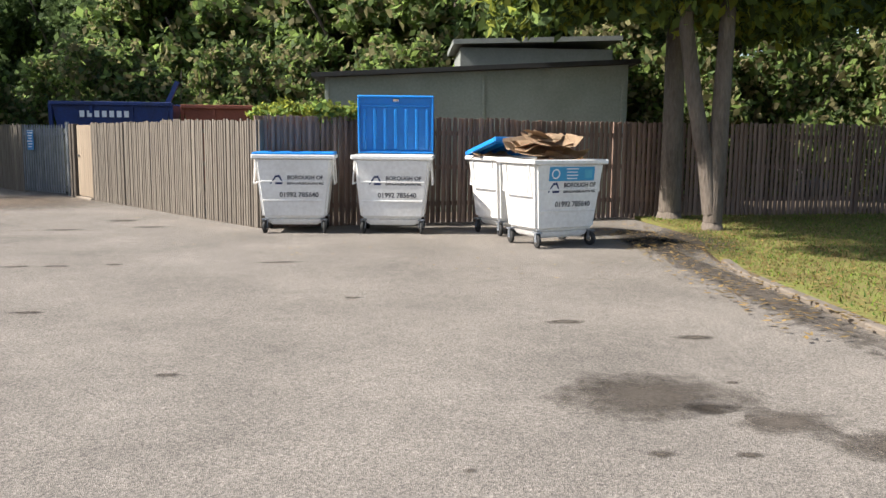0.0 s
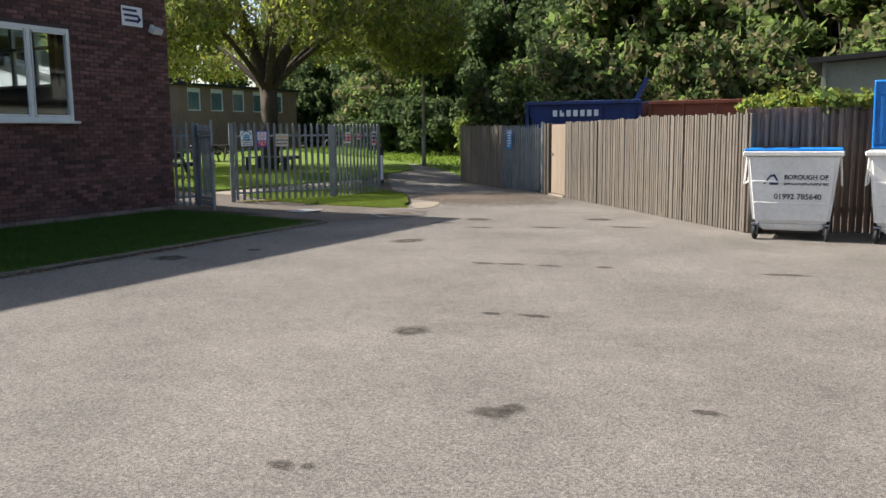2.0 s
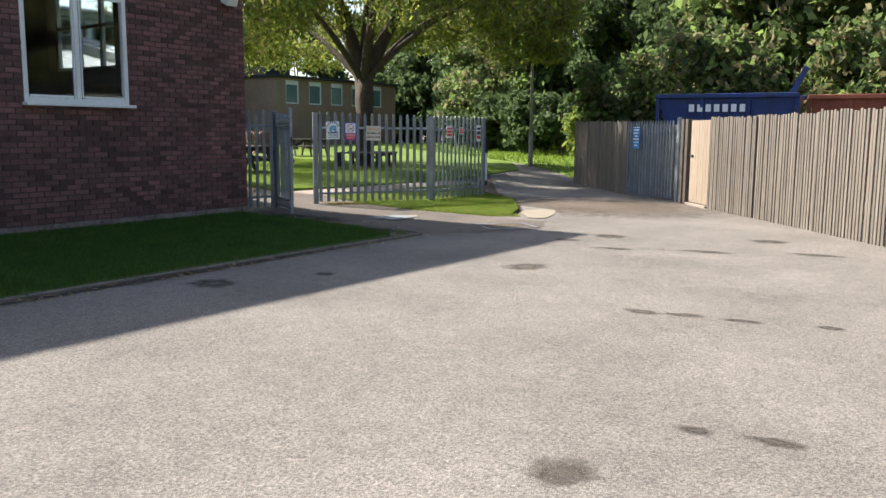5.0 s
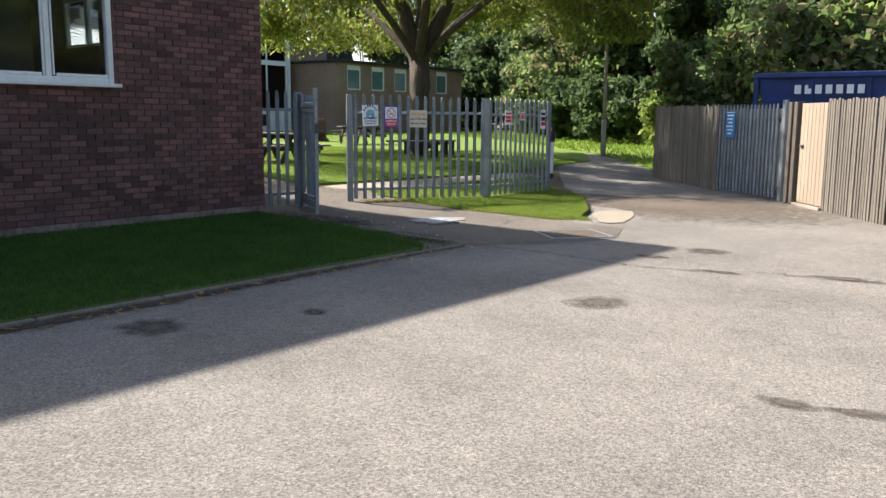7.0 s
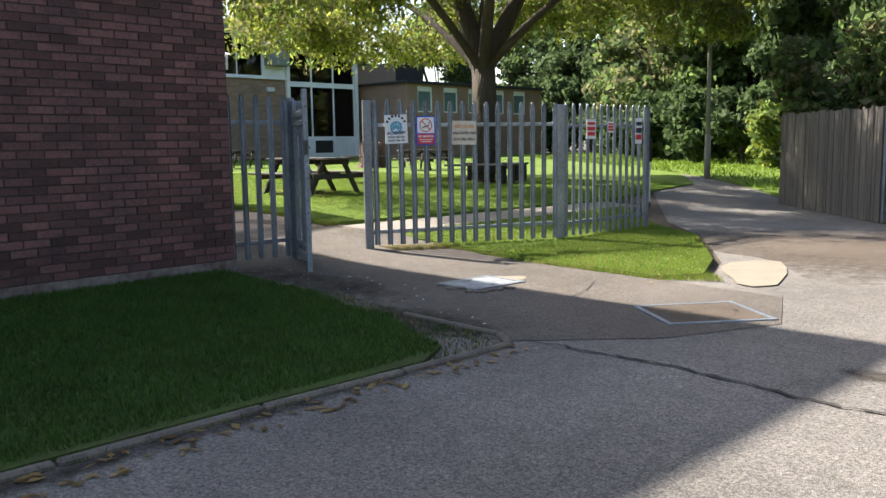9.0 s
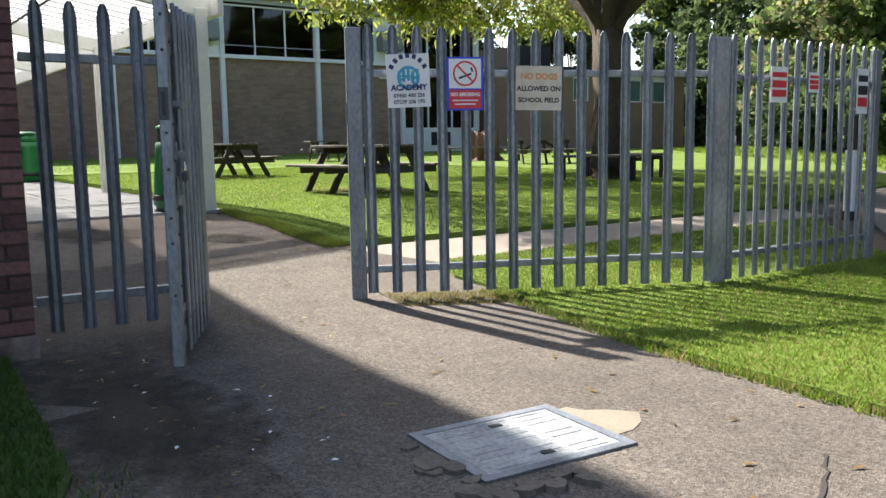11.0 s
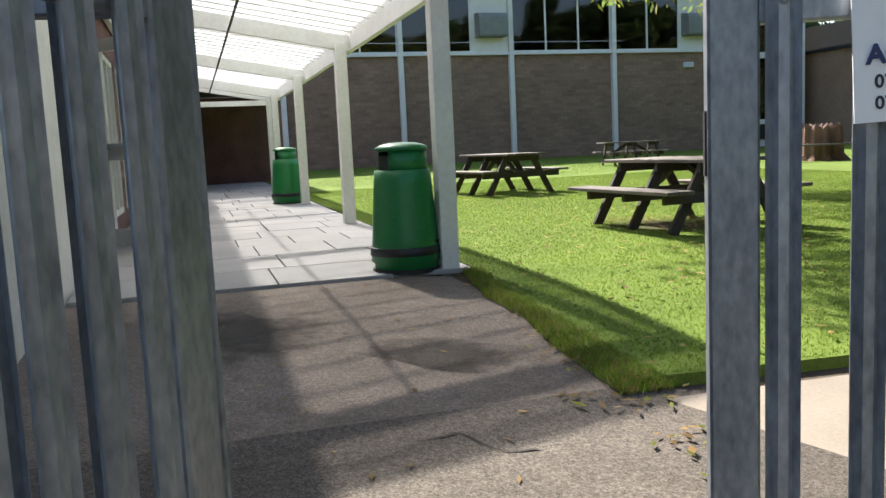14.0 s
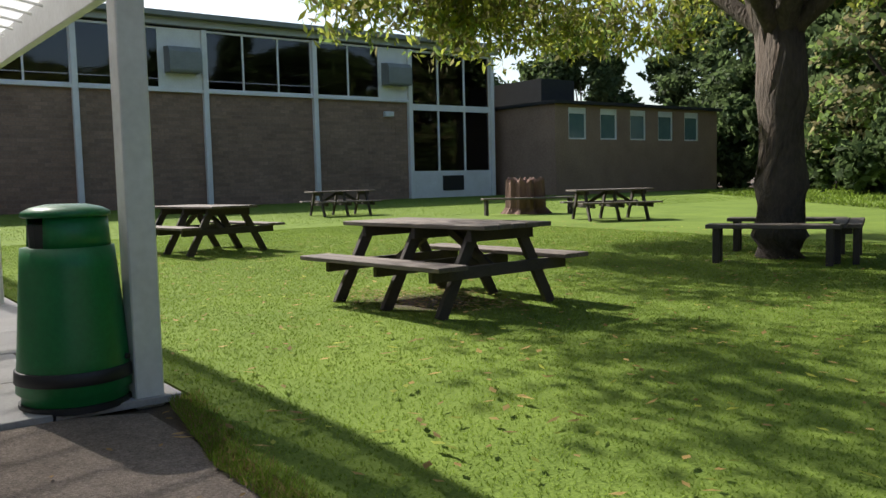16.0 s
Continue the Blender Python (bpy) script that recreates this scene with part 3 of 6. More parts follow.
sheet("soil_strip", blob(5.62, 8.2, 0.32, 5.4, 90, 0.03, 40), M["stain"], 0.004, "dark strip of dirt along the kerb", "dirt")


def crack(pts, width, seed, label):
    """A wandering crack along a line of points."""
    r = rng(seed)
    line = []
    for (x0, y0), (x1, y1) in zip(pts, pts[1:]):
        n = max(2, int(math.hypot(x1 - x0, y1 - y0) / 0.06))
        line += [(x0 + (x1 - x0) * i / n + r.normal(0, 0.012), y0 + (y1 - y0) * i / n + r.normal(0, 0.012)) for i in range(n)]
    vs, fs = [], []
    for i, (x, y) in enumerate(line):
        w = width * r.uniform(0.3, 1.2) / 2
        vs += [(x - w, y - w, ground_z(x) + 0.0095), (x + w, y + w, ground_z(x) + 0.0095)]
        if i:
            fs.append((2 * i - 2, 2 * i - 1, 2 * i + 1, 2 * i))
    tagged(link("crack", quads_mesh("crack", vs, fs), M["crack"]), label, "crack", kind="structure")


crack([(-8.72, 13.38), (-8.62, 13.41), (-8.44, 13.45), (-8.24, 13.61), (-8.08, 13.66), (-7.93, 13.78), (-7.96, 14.01), (-8.02, 14.23), (-8.26, 14.66)], 0.011, 1, "thin branching crack in the asphalt path")
crack([(-13.3, 14.3), (-13.16, 14.48), (-13.18, 14.67), (-12.96, 14.77), (-12.9, 14.95)], 0.016, 2, "short crack in the asphalt path")
crack([(-7.2, 12.37), (-6.21, 12.41), (-5.22, 12.26), (-4.55, 12.4), (-4.14, 12.67), (-3.0, 12.9)], 0.03, 3, "dark seam between two asphalt surfaces")


def kerb(name, pts, w, up, label):
    """Kerb stones end to end along a line of points, each stone a piece of its own."""
    root = tagged(empty(name), label, "kerb", kind="structure")
    bm = boxes(((0, 0, 0), (0.905, w, 0.2)), bevel=0.012)
    stone = bpy.data.meshes.new("kerb_stone")
    bm.to_mesh(stone)
    bm.free()
    stone.materials.append(M["kerb"])
    for (x0, y0), (x1, y1) in zip(pts, pts[1:]):
        n = max(1, round(math.hypot(x1 - x0, y1 - y0) / 0.915))
        for i in range(n):
            f = (i + 0.5) / n
            x, y = x0 + (x1 - x0) * f, y0 + (y1 - y0) * f
            s = math.hypot(x1 - x0, y1 - y0) / n / 0.915
            link("kerb_stone", stone, None, root, m=pose(x, y, ground_z(x) + up - 0.1, 0, 0, math.degrees(math.atan2(y1 - y0, x1 - x0))) @ Matrix.Diagonal((s, 1, 1, 1)))
    return root


sheet("kerb_dirt", blob(-7.22, 8.3, 0.13, 4.3, 95, 0.0, 44), M["dirt"], 0.004, "dark damp dirt along the lawn edging", "dirt")
sheet("corner_dirt", blob(-8.2, 12.35, 1.1, 0.42, 96, -0.1, 40), M["dirt"], 0.0075, "bare trodden dirt at the lawn corner", "dirt")
# Soil by the gate, coloured extra dark to carry the shade there too.
sheet("gate_dirt", blob(-10.3, 12.85, 1.6, 0.5, 97, 0.1, 40), M["dirt"], 0.0085, "dark soil over the path by the gate, deepened for its shade", "dirt")
# Two dark blobs that paint soft dappled shade onto the path.
sheet("path_stain", blob(-15.0, 13.9, 0.9, 0.5, 98, 0.4, 36), M["stain"], 0.006, "soft dappled shade painted on the courtyard path", "stain")
sheet("path_stain", blob(-14.2, 14.9, 0.7, 0.25, 99, 0.9, 36), M["stain"], 0.006, "soft dappled shade painted on the courtyard path", "stain")
kerb("lawn_kerb", [(-11.2, 4.5), (YARD_KERB - 0.02, 4.5), (YARD_KERB + 0.05, 10.4), (YARD_KERB + 0.12, 12.2), (-7.45, 12.36), (-8.45, 12.42)], 0.055, 0.03, "low worn concrete edging round the shaded lawn")
sheet("leaf_mould", blob(6.3, 11.6, 1.0, 2.2, 191, -0.12, 40), M["dirt"], 0.034, "bare brown soil under the trees", "dirt")
sheet("soil_corner", blob(5.75, 11.6, 0.7, 2.2, 192, -0.1, 40), M["dirt"], 0.0055, "brown soil washed onto the asphalt", "dirt")
kerb("tree_lawn_kerb", [(5.92, -4), (5.92, 8.8), (6.08, 9.7)], 0.12, 0.05, "pale concrete kerb along the lawn under the trees")

# ---- canopy paving ----
paving = tagged(part("canopy_paving", boxes(((-26.4, 14.3, 0.13), (19.9, 3.1, 0.2), (0, 0.5, 0))), M["joint"]), "grey concrete slab paving under the canopy", "paving", kind="structure")
slab_mesh = {}
r = rng(7)
x = -16.47
while x > -36:
    w = r.choice([0.6, 0.75, 0.9])
    y = 12.8
    while y < 15.75:
        d = min(r.choice([0.6, 0.75, 0.9]), 15.85 - y)
        if 15.85 - y - d < 0.25:
            d = 15.85 - y
        key = (round(w, 2), round(d, 2))
        if key not in slab_mesh:
            bm = boxes(((0, 0, 0), (w - 0.012, d - 0.012, 0.04)), bevel=0.004)
            slab_mesh[key] = bpy.data.meshes.new("paving_slab")
            bm.to_mesh(slab_mesh[key])
            bm.free()
            slab_mesh[key].materials.append(M["slab"])
        link("paving_slab", slab_mesh[key], None, paving, m=pose(x - w / 2, y + d / 2, ground_z(x - w / 2) + 0.012 + r.uniform(-0.002, 0.002), 0, 0.5, 0))
        y += d
    x -= w

# ---- brick building ----
ROOF, BASE = 4.8, 0.42
house = tagged(empty("brick_building"), "dark red brick school building with white windows and a flat roof", "building")
WINS = [(8.84, 10.46, 1.76, 3.34), (5.2, 6.85, 1.80, 3.36), (1.7, 3.35, 1.80, 3.36)]
T = 0.3


def wall_pieces(lo, hi, z0, z1, holes):
    """Rectangles (a0, a1, z0, z1) that fill a wall but for its holes."""
    out, a = [], lo
    for h in sorted(holes):
        out += [(a, h[0], z0, z1), (h[0], h[1], z0, h[2]), (h[0], h[1], h[3], z1)]
        a = h[1]
    return out + [(a, hi, z0, z1)]


def pierced(name, at, thick, pieces, mat, parent, axis):
    """A wall with holes, as one welded mesh."""
    cuts = sorted({v for p in pieces for v in p[:2]})
    lev = sorted({v for p in pieces for v in p[2:]})
    solid = lambda i, j: any(p[0] <= (cuts[i] + cuts[i + 1]) / 2 <= p[1] and p[2] <= (lev[j] + lev[j + 1]) / 2 <= p[3] for p in pieces)
    bm = bmesh.new()
    vert = {}

    def v(k, i, j):
        if (k, i, j) not in vert:
            q = at - k * thick
            vert[k, i, j] = bm.verts.new((q, cuts[i], lev[j]) if axis == "x" else (cuts[i], q, lev[j]))
        return vert[k, i, j]
    for i in range(len(cuts) - 1):
        for j in range(len(lev) - 1):
            if not solid(i, j):
                continue
            for k in (0, 1):
                bm.faces.new((v(k, i, j), v(k, i + 1, j), v(k, i + 1, j + 1), v(k, i, j + 1)))
            for di, dj, e in ((-1, 0, ((i, j), (i, j + 1))), (1, 0, ((i + 1, j), (i + 1, j + 1))), (0, -1, ((i, j), (i + 1, j))), (0, 1, ((i, j + 1), (i + 1, j + 1)))):
                a, b = i + di, j + dj
                if not (0 <= a < len(cuts) - 1 and 0 <= b < len(lev) - 1 and solid(a, b)):
                    bm.faces.new((v(0, *e[0]), v(0, *e[1]), v(1, *e[1]), v(1, *e[0])))
    bmesh.ops.recalc_face_normals(bm, faces=bm.faces[:])
    return part(name, bm, mat, parent)


east = pierced("east_wall", WALL_X - 0.012, T, wall_pieces(-8, WALL_Y, -0.1, ROOF, WINS), M["mortar"], house, "x")
NWINS = [(-16.6, -14.4, 2.55, 4.4), (-14.2, -12.2, 2.55, 4.4), (-35.6, -33.0, 0.5, 2.7), (-32.6, -30.0, 0.5, 2.7), (-29.6, -27.0, 0.5, 2.7), (-26.6, -24.0, 0.5, 2.7), (-23.6, -21.0, 0.5, 2.7), (-20.5, -18.6, 0.25, 2.6)]
pierced("north_wall", WALL_Y, T, wall_pieces(-36.5, WALL_X - T - 0.012, -0.1, ROOF, NWINS), M["brick"], house, "y")
part("south_wall", boxes(((-24, -8.15, 2.3), (25, 0.3, 5.0))), M["brick"], house)
part("west_wall", boxes(((-36.35, 2.2, 2.3), (0.3, 20.4, 5.0))), M["brick"], house)
# Unseen eaves line, skewed so that the roof's shadow edge lands right.
EAVES = [(-10.95, 13.15), (-19.0, 13.55), (-37.0, 13.6), (-37.0, -8.5), (-11.5, -8.5)]
part("roof", prism(EAVES, ROOF + 0.08, ROOF + 0.2), M["felt"], house)
part("fascia", prism([(-10.93, 13.17), (-19.0, 13.57), (-37.02, 13.62), (-37.02, -8.52), (-11.48, -8.52)], ROOF - 0.1, ROOF + 0.078), M["white"], house)
part("floor", boxes(((-24.0, 2.3, 0.1), (24.2, 20.5, 0.2))), M["grey_sheet"], house)
part("partition", boxes(((-17.3, 2.2, 2.45), (0.15, 20.3, 4.4))), M["grey_paint"], house, "pale grey inner partition wall")
part("ceiling", boxes(((-14.4, 2.2, 4.66), (5.5, 20.2, 0.05))), M["white"], house)
part("painted_panel", boxes(((-15.1, WALL_Y + 0.012, 1.2), (6.6, 0.02, 2.3)), bevel=0.004), M["grimy_white"], house, "white painted wall panel")
part("base_render", prism([(WALL_X + 0.012, -8), (WALL_X + 0.012, WALL_Y + 0.01), (WALL_X - 0.2, WALL_Y + 0.01), (WALL_X - 0.2, -8)], -0.1, 0.1), M["render_base"], house, "crumbling pale rendered plinth")


def window_unit(parent, a0, a1, z0, z1, lights=2, sill=True):
    """A white window set in a wall that faces +x."""
    x, mid = WALL_X - 0.05, (z0 + z1) / 2
    w = part("window", boxes(((x, a0 + 0.035, mid), (0.09, 0.07, z1 - z0)), ((x, a1 - 0.035, mid), (0.09, 0.07, z1 - z0)), ((x, (a0 + a1) / 2, z0 + 0.035), (0.088, a1 - a0 - 0.14, 0.07)),
             ((x, (a0 + a1) / 2, z1 - 0.035), (0.088, a1 - a0 - 0.14, 0.07)), *[((x, a0 + (a1 - a0) * i / lights, mid), (0.086, 0.07, z1 - z0 - 0.14)) for i in range(1, lights)], bevel=0.006), M["white"], parent, "white plastic window frame")
    for i in range(lights):
        b0, b1 = a0 + (a1 - a0) * i / lights + 0.05, a0 + (a1 - a0) * (i + 1) / lights - 0.05
        part("pane", boxes(((x - 0.005, (b0 + b1) / 2, mid), (0.012, b1 - b0, z1 - z0 - 0.1))), M["glass"], w)
        part("sash", boxes(((x + 0.03, b0 + 0.008, mid), (0.03, 0.018, z1 - z0 - 0.16)), ((x + 0.03, b1 - 0.008, mid), (0.03, 0.018, z1 - z0 - 0.16)), ((x + 0.03, (b0 + b1) / 2, z0 + 0.09), (0.03, b1 - b0 - 0.075, 0.035)), ((x + 0.03, (b0 + b1) / 2, z1 - 0.09), (0.03, b1 - b0 - 0.075, 0.035))), M["white"], w)
    if sill:
        part("sill", boxes(((x + 0.07, (a0 + a1) / 2, z0 - 0.02), (0.2, a1 - a0 + 0.06, 0.045)), bevel=0.006), M["white"], w)


for a0, a1, z0, z1 in WINS:
    window_unit(house, a0, a1, z0, z1)
for i, (a0, a1, z0, z1) in enumerate(NWINS):
    y, mid, wide = WALL_Y - 0.06, (z0 + z1) / 2, a1 - a0
    n = 3 if wide > 2.2 else 2
    w = part("glazing", boxes(*[((a0 + wide * k / n, y, mid), (0.08, 0.09, z1 - z0)) for k in range(n + 1)], (((a0 + a1) / 2, y, z0 + 0.04), (wide, 0.08, 0.08)), (((a0 + a1) / 2, y, z1 - 0.04), (wide, 0.08, 0.08)), (((a0 + a1) / 2, y, z0 + 0.85), (wide, 0.08, 0.07))), M["white"], house, "white painted glazed screen")
    part("pane", boxes((((a0 + a1) / 2, y - 0.01, mid), (wide - 0.05, 0.012, z1 - z0 - 0.05))), M["glass"], w)
part("floodlight", boxes(((WALL_X + 0.12, 12.35, 3.5), (0.16, 0.24, 0.12), (0, 25, 0)), ((WALL_X + 0.03, 12.35, 3.58), (0.08, 0.06, 0.08)), bevel=0.015), M["lamp"], house, "white security floodlight on the wall")

arrow_sign = tagged(empty("wall_sign", pose(WALL_X + 0.022, 11.87, 3.72, 90, 0, 90)), "white direction sign with dark lines and arrow on the brick wall", "sign")
part("panel", boxes(((0, 0, 0), (0.5, 0.36, 0.012)), bevel=0.003), M["paper"], arrow_sign)
for k in range(3):
    part("printed_bar", boxes(((-0.05 + 0.02 * k, 0.11 - 0.095 * k, 0.008), (0.34, 0.045, 0.003))), M["navy"], arrow_sign)
part("arrow_head", prism([(0.13, -0.13), (0.22, -0.04), (0.13, 0.05)], 0.0065, 0.0095), M["navy"], arrow_sign)

# open white door under the canopy
door = tagged(empty("door", pose(-19.3, 13.35, ground_z(-19.3) + 0.03, 0, 0, 0)), "open white framed glass door under the canopy", "door")
DW = 0.9
part("door_frame", boxes(((-0.06, 0, 1.05), (0.11, 0.05, 2.1)), ((-DW + 0.06, 0, 1.05), (0.11, 0.05, 2.1)), ((-DW / 2, 0, 0.09), (DW - 0.22, 0.048, 0.18)), ((-DW / 2, 0, 2.03), (DW - 0.22, 0.048, 0.13)), ((-DW / 2, 0, 0.95), (DW - 0.22, 0.048, 0.14)), bevel=0.005), M["white"], door)
for z, h in ((0.53, 0.7), (1.48, 0.95)):
    part("pane", boxes(((-DW / 2, 0, z), (DW - 0.2, 0.012, h))), M["glass"], door)
part("push_bar", boxes(((-DW / 2, 0.06, 1.02), (DW - 0.2, 0.05, 0.06)), ((-0.1, 0.05, 1.02), (0.06, 0.08, 0.16)), bevel=0.008), M["grey_paint"], door, "grey push bar")
door.matrix_world = pose(-20.3, 12.8, ground_z(-19.9) + 0.03, 0, 0, -135) @ Matrix.Diagonal((1, 1, 1.1, 1))

# ---- canopy ----
canopy = tagged(empty("canopy"), "white timber canopy with translucent roof over the walkway", "canopy")
CX = [-16.58 - 4.4 * i for i in range(4)] + [-31.0]
CY0, CY1, CZ0, CZ1 = 13.2, 15.68, 3.05, 2.62
for x in CX:
    z = ground_z(x) - 0.03
    for k, (y, top) in enumerate(((CY1, CZ1), (CY0, CZ0))):
        if k and x > -17:
            continue
        part("post", boxes(((x, y, (z + top) / 2), (0.15, 0.15, top - z)), bevel=0.008), M["grimy_white"], canopy)
    part("beam", boxes(((x, (12.8 + 15.85) / 2, (CZ0 + CZ1) / 2 + 0.03), (0.09, 3.1, 0.2), (-math.degrees(math.atan2(CZ0 - CZ1, CY1 - CY0)), 0, 0)), bevel=0.006), M["grimy_white"], canopy)
slope = -math.degrees(math.atan2(CZ0 - CZ1, CY1 - CY0))
part("eaves_beam", boxes(((-23.75, 15.84, CZ1 + 0.03), (14.9, 0.07, 0.26)), bevel=0.006), M["grimy_white"], canopy)
part("wall_beam", boxes(((-23.75, 12.82, CZ0 + 0.16), (14.9, 0.08, 0.2)), bevel=0.006), M["grimy_white"], canopy)
x = -16.35
bar_mesh = None
while x > -31.1:
    m = pose(x, 14.32, (CZ0 + CZ1) / 2 + 0.15, slope, 0, 0)
    if bar_mesh is None:
        b0 = part("rafter", boxes(((0, 0, 0), (0.022, 3.1, 0.018)), bevel=0.003), M["grimy_white"], canopy, m=m)
        bar_mesh = b0.data
    else:
        link("rafter", bar_mesh, None, canopy, m=m)
    x -= 0.367
part("roof_sheet", boxes(((-23.72, 14.32, (CZ0 + CZ1) / 2 + 0.21), (14.95, 3.2, 0.012), (slope, 0, 0))), M["roof_sheet"], canopy, "translucent corrugated roof sheet")
part("conduit", tube((-16.4, 14.3, 2.76), (-31, 14.3, 2.76), 0.015, bm=None), M["dark_steel"], canopy, "dark conduit along the canopy")
part("portal_beam", boxes(((-31.0, 14.45, 2.5), (0.1, 2.3, 0.12)), bevel=0.006), M["white"], canopy)
tagged(part("link_roof", boxes(((-33.8, 14.5, 3.12), (5.2, 3.6, 0.18))), M["felt"]), "solid flat roof over the passage behind the canopy", "roof", kind="structure")
tagged(part("canopy_end_wall", boxes(((-36.4, 14.55, 1.7), (0.3, 3.5, 2.6))), M["brick"]), "shaded brick wall closing the canopy end", "wall", kind="structure")

# ---- hall ----
HX, HB, HS, HT = -45.9, 0.35, 5.2, 7.75
hall = tagged(empty("school_hall"), "tall brown brick school hall with high dark windows", "building")
hy = [12.6 + 0.02, 17.65, 22.75, 27.85, 32.95, 38.15, 43.4]
hole = (38.35, 43.1, 0.75, HT)
part("front_wall", boxes(((HX - 0.15, (10 + 38.2) / 2, (HB + HS) / 2 - 0.2), (0.3, 28.2, HS - HB + 0.4))), M["hall_mortar"], hall)
part("side_wall", boxes(((HX - 9, 43.35, 4), (18, 0.3, 8.0))), M["hall_brick"], hall)
part("rear_wall", boxes(((HX - 18, 26.5, 4), (0.3, 34, 8.0))), M["hall_brick"], hall)
part("end_wall", boxes(((HX - 9, 10, 4), (18, 0.3, 8.0))), M["hall_brick"], hall)
part("floor", boxes(((HX - 9, 26.7, 0.3), (17.6, 33, 0.2))), M["grey_sheet"], hall)
part("roof", boxes(((HX - 8.8, 26.7, 8.2), (19, 34.4, 0.22)), bevel=0.02), M["grey_sheet"], hall)
part("fascia", boxes(((HX + 0.15, 26.7, 7.98), (0.25, 34.2, 0.3)), bevel=0.01), M["grey_paint"], hall, "grey weathered roof fascia")
for i, y in enumerate(hy):
    part("column", boxes(((HX + 0.1, y, (HB - 0.2 + HT) / 2), (0.22, 0.22, HT - HB + 0.2)), bevel=0.01), M["grimy_white"], hall)
part("window_sill", boxes(((HX + 0.06, 24.1, HS + 0.05), (0.24, 28.1, 0.12)), bevel=0.01), M["grimy_white"], hall)
for i, (a, b) in enumerate(zip(hy[:-2], hy[1:-1])):
    lo, hi = a + 0.11, b - 0.11
    vent = i in (2, 4)
    if vent:
        # a white panel with a ventilation cowl beside the column
        if i == 2:
            p0, p1 = hi - 1.75, hi
        else:
            p0, p1 = hi - 1.6, hi
        pn = part("vent_panel", boxes(((HX, (p0 + p1) / 2, (HS + HT) / 2 + 0.05), (0.08, p1 - p0, HT - HS - 0.1))), M["grimy_white"], hall)
        cw = prism([(0, 0), (0.62, 0), (0.66, 0.08), (0.66, 0.8), (0.52, 1.0), (0, 1.05)], -0.66, 0.66)
        part("vent_cowl", cw, M["grey_sheet"], pn, "grey metal ventilation cowl", m=pose(HX + 0.05, (p0 + p1) / 2, HS + 0.75, 90, 0, 0))
        hi = p0
    n = 3 if not vent else 2
    fr = part("window", boxes(((HX, (lo + hi) / 2, HS + 0.15), (0.088, hi - lo, 0.08))), M["grimy_white"], hall, "white framed high window")
    part("head", boxes(((HX, (lo + hi) / 2, HT - 0.04), (0.088, hi - lo, 0.08))), M["grimy_white"], fr)
    for k in range(n + 1):
        part("mullion", boxes(((HX, lo + (hi - lo) * k / n, (HS + HT) / 2 + 0.05), (0.09, 0.07, HT - HS - 0.27))), M["grimy_white"], fr)
    for k in range(n):
        b0, b1 = lo + (hi - lo) * k / n + 0.03, lo + (hi - lo) * (k + 1) / n - 0.03
        part("pane", boxes(((HX - 0.02, (b0 + b1) / 2, (HS + HT) / 2 + 0.05), (0.012, b1 - b0, HT - HS - 0.2))), M["tint_glass"], fr)
lo, hi = hy[-2] + 0.11, hy[-1] - 0.11
tall = part("tall_window", boxes(((HX, (lo + hi) / 2, 5.0), (0.088, hi - lo, 0.3))), M["white"], hall, "tall white framed window")
for z, h in ((HT - 0.05, 0.1), (1.8, 0.14)):
    part("rail", boxes(((HX, (lo + hi) / 2, z), (0.088, hi - lo, h))), M["white"], tall)
for k in range(4):
    part("mullion", boxes(((HX + 0.003, lo + (hi - lo) * k / 3, 4.78), (0.09, 0.09, 5.9))), M["white"], tall)
for k in range(3):
    for z0, z1 in ((1.85, 4.87), (5.13, HT - 0.06)):
        b0, b1 = lo + (hi - lo) * k / 3 + 0.04, lo + (hi - lo) * (k + 1) / 3 - 0.04
        part("pane", boxes(((HX - 0.02, (b0 + b1) / 2, (z0 + z1) / 2), (0.012, b1 - b0, z1 - z0))), M["tint_glass"], tall)
part("lower_panel", boxes(((HX, (lo + hi) / 2, 1.0), (0.1, hi - lo, 1.5))), M["white"], tall)
part("louvre", boxes(((HX + 0.06, (lo + hi) / 2, 1.25), (0.04, 1.35, 0.75))), M["black"], tall, "dark louvre")
part("wall_lamp", boxes(((HX + 0.1, 36.9, 4.6), (0.2, 0.5, 0.25)), bevel=0.02), M["lamp"], hall)

annex = tagged(empty("annex"), "low brown brick annex with a row of small windows", "building")
AX, A0, A1, AH = -42.0, 44.25, 57.7, 5.05
AW = [(45.2 + 2.35 * i, 46.5 + 2.35 * i, 3.3, 4.9) for i in range(5)]
pierced("front_wall", AX, 0.3, wall_pieces(A0, A1, 0.1, AH, AW), M["hall_brick"], annex, "x")
part("south_wall", boxes(((AX - 5.3, A0 + 0.15, 2.6), (10, 0.298, 5.0))), M["hall_brick"], annex)
part("north_wall", boxes(((AX - 5.3, A1 - 0.15, 2.6), (10, 0.298, 5.0))), M["hall_brick"], annex)
part("rear_wall", boxes(((AX - 10.2, 51, 2.6), (0.3, 13.4, 5.0))), M["hall_brick"], annex)
part("roof", boxes(((AX - 5.1, 51, AH + 0.08), (10.7, 13.9, 0.16)), bevel=0.01), M["felt"], annex)
part("upper_storey", boxes(((AX - 4.1, 45.6, AH + 0.75), (6, 2.4, 1.2))), M["felt"], annex, "dark clad roof box")
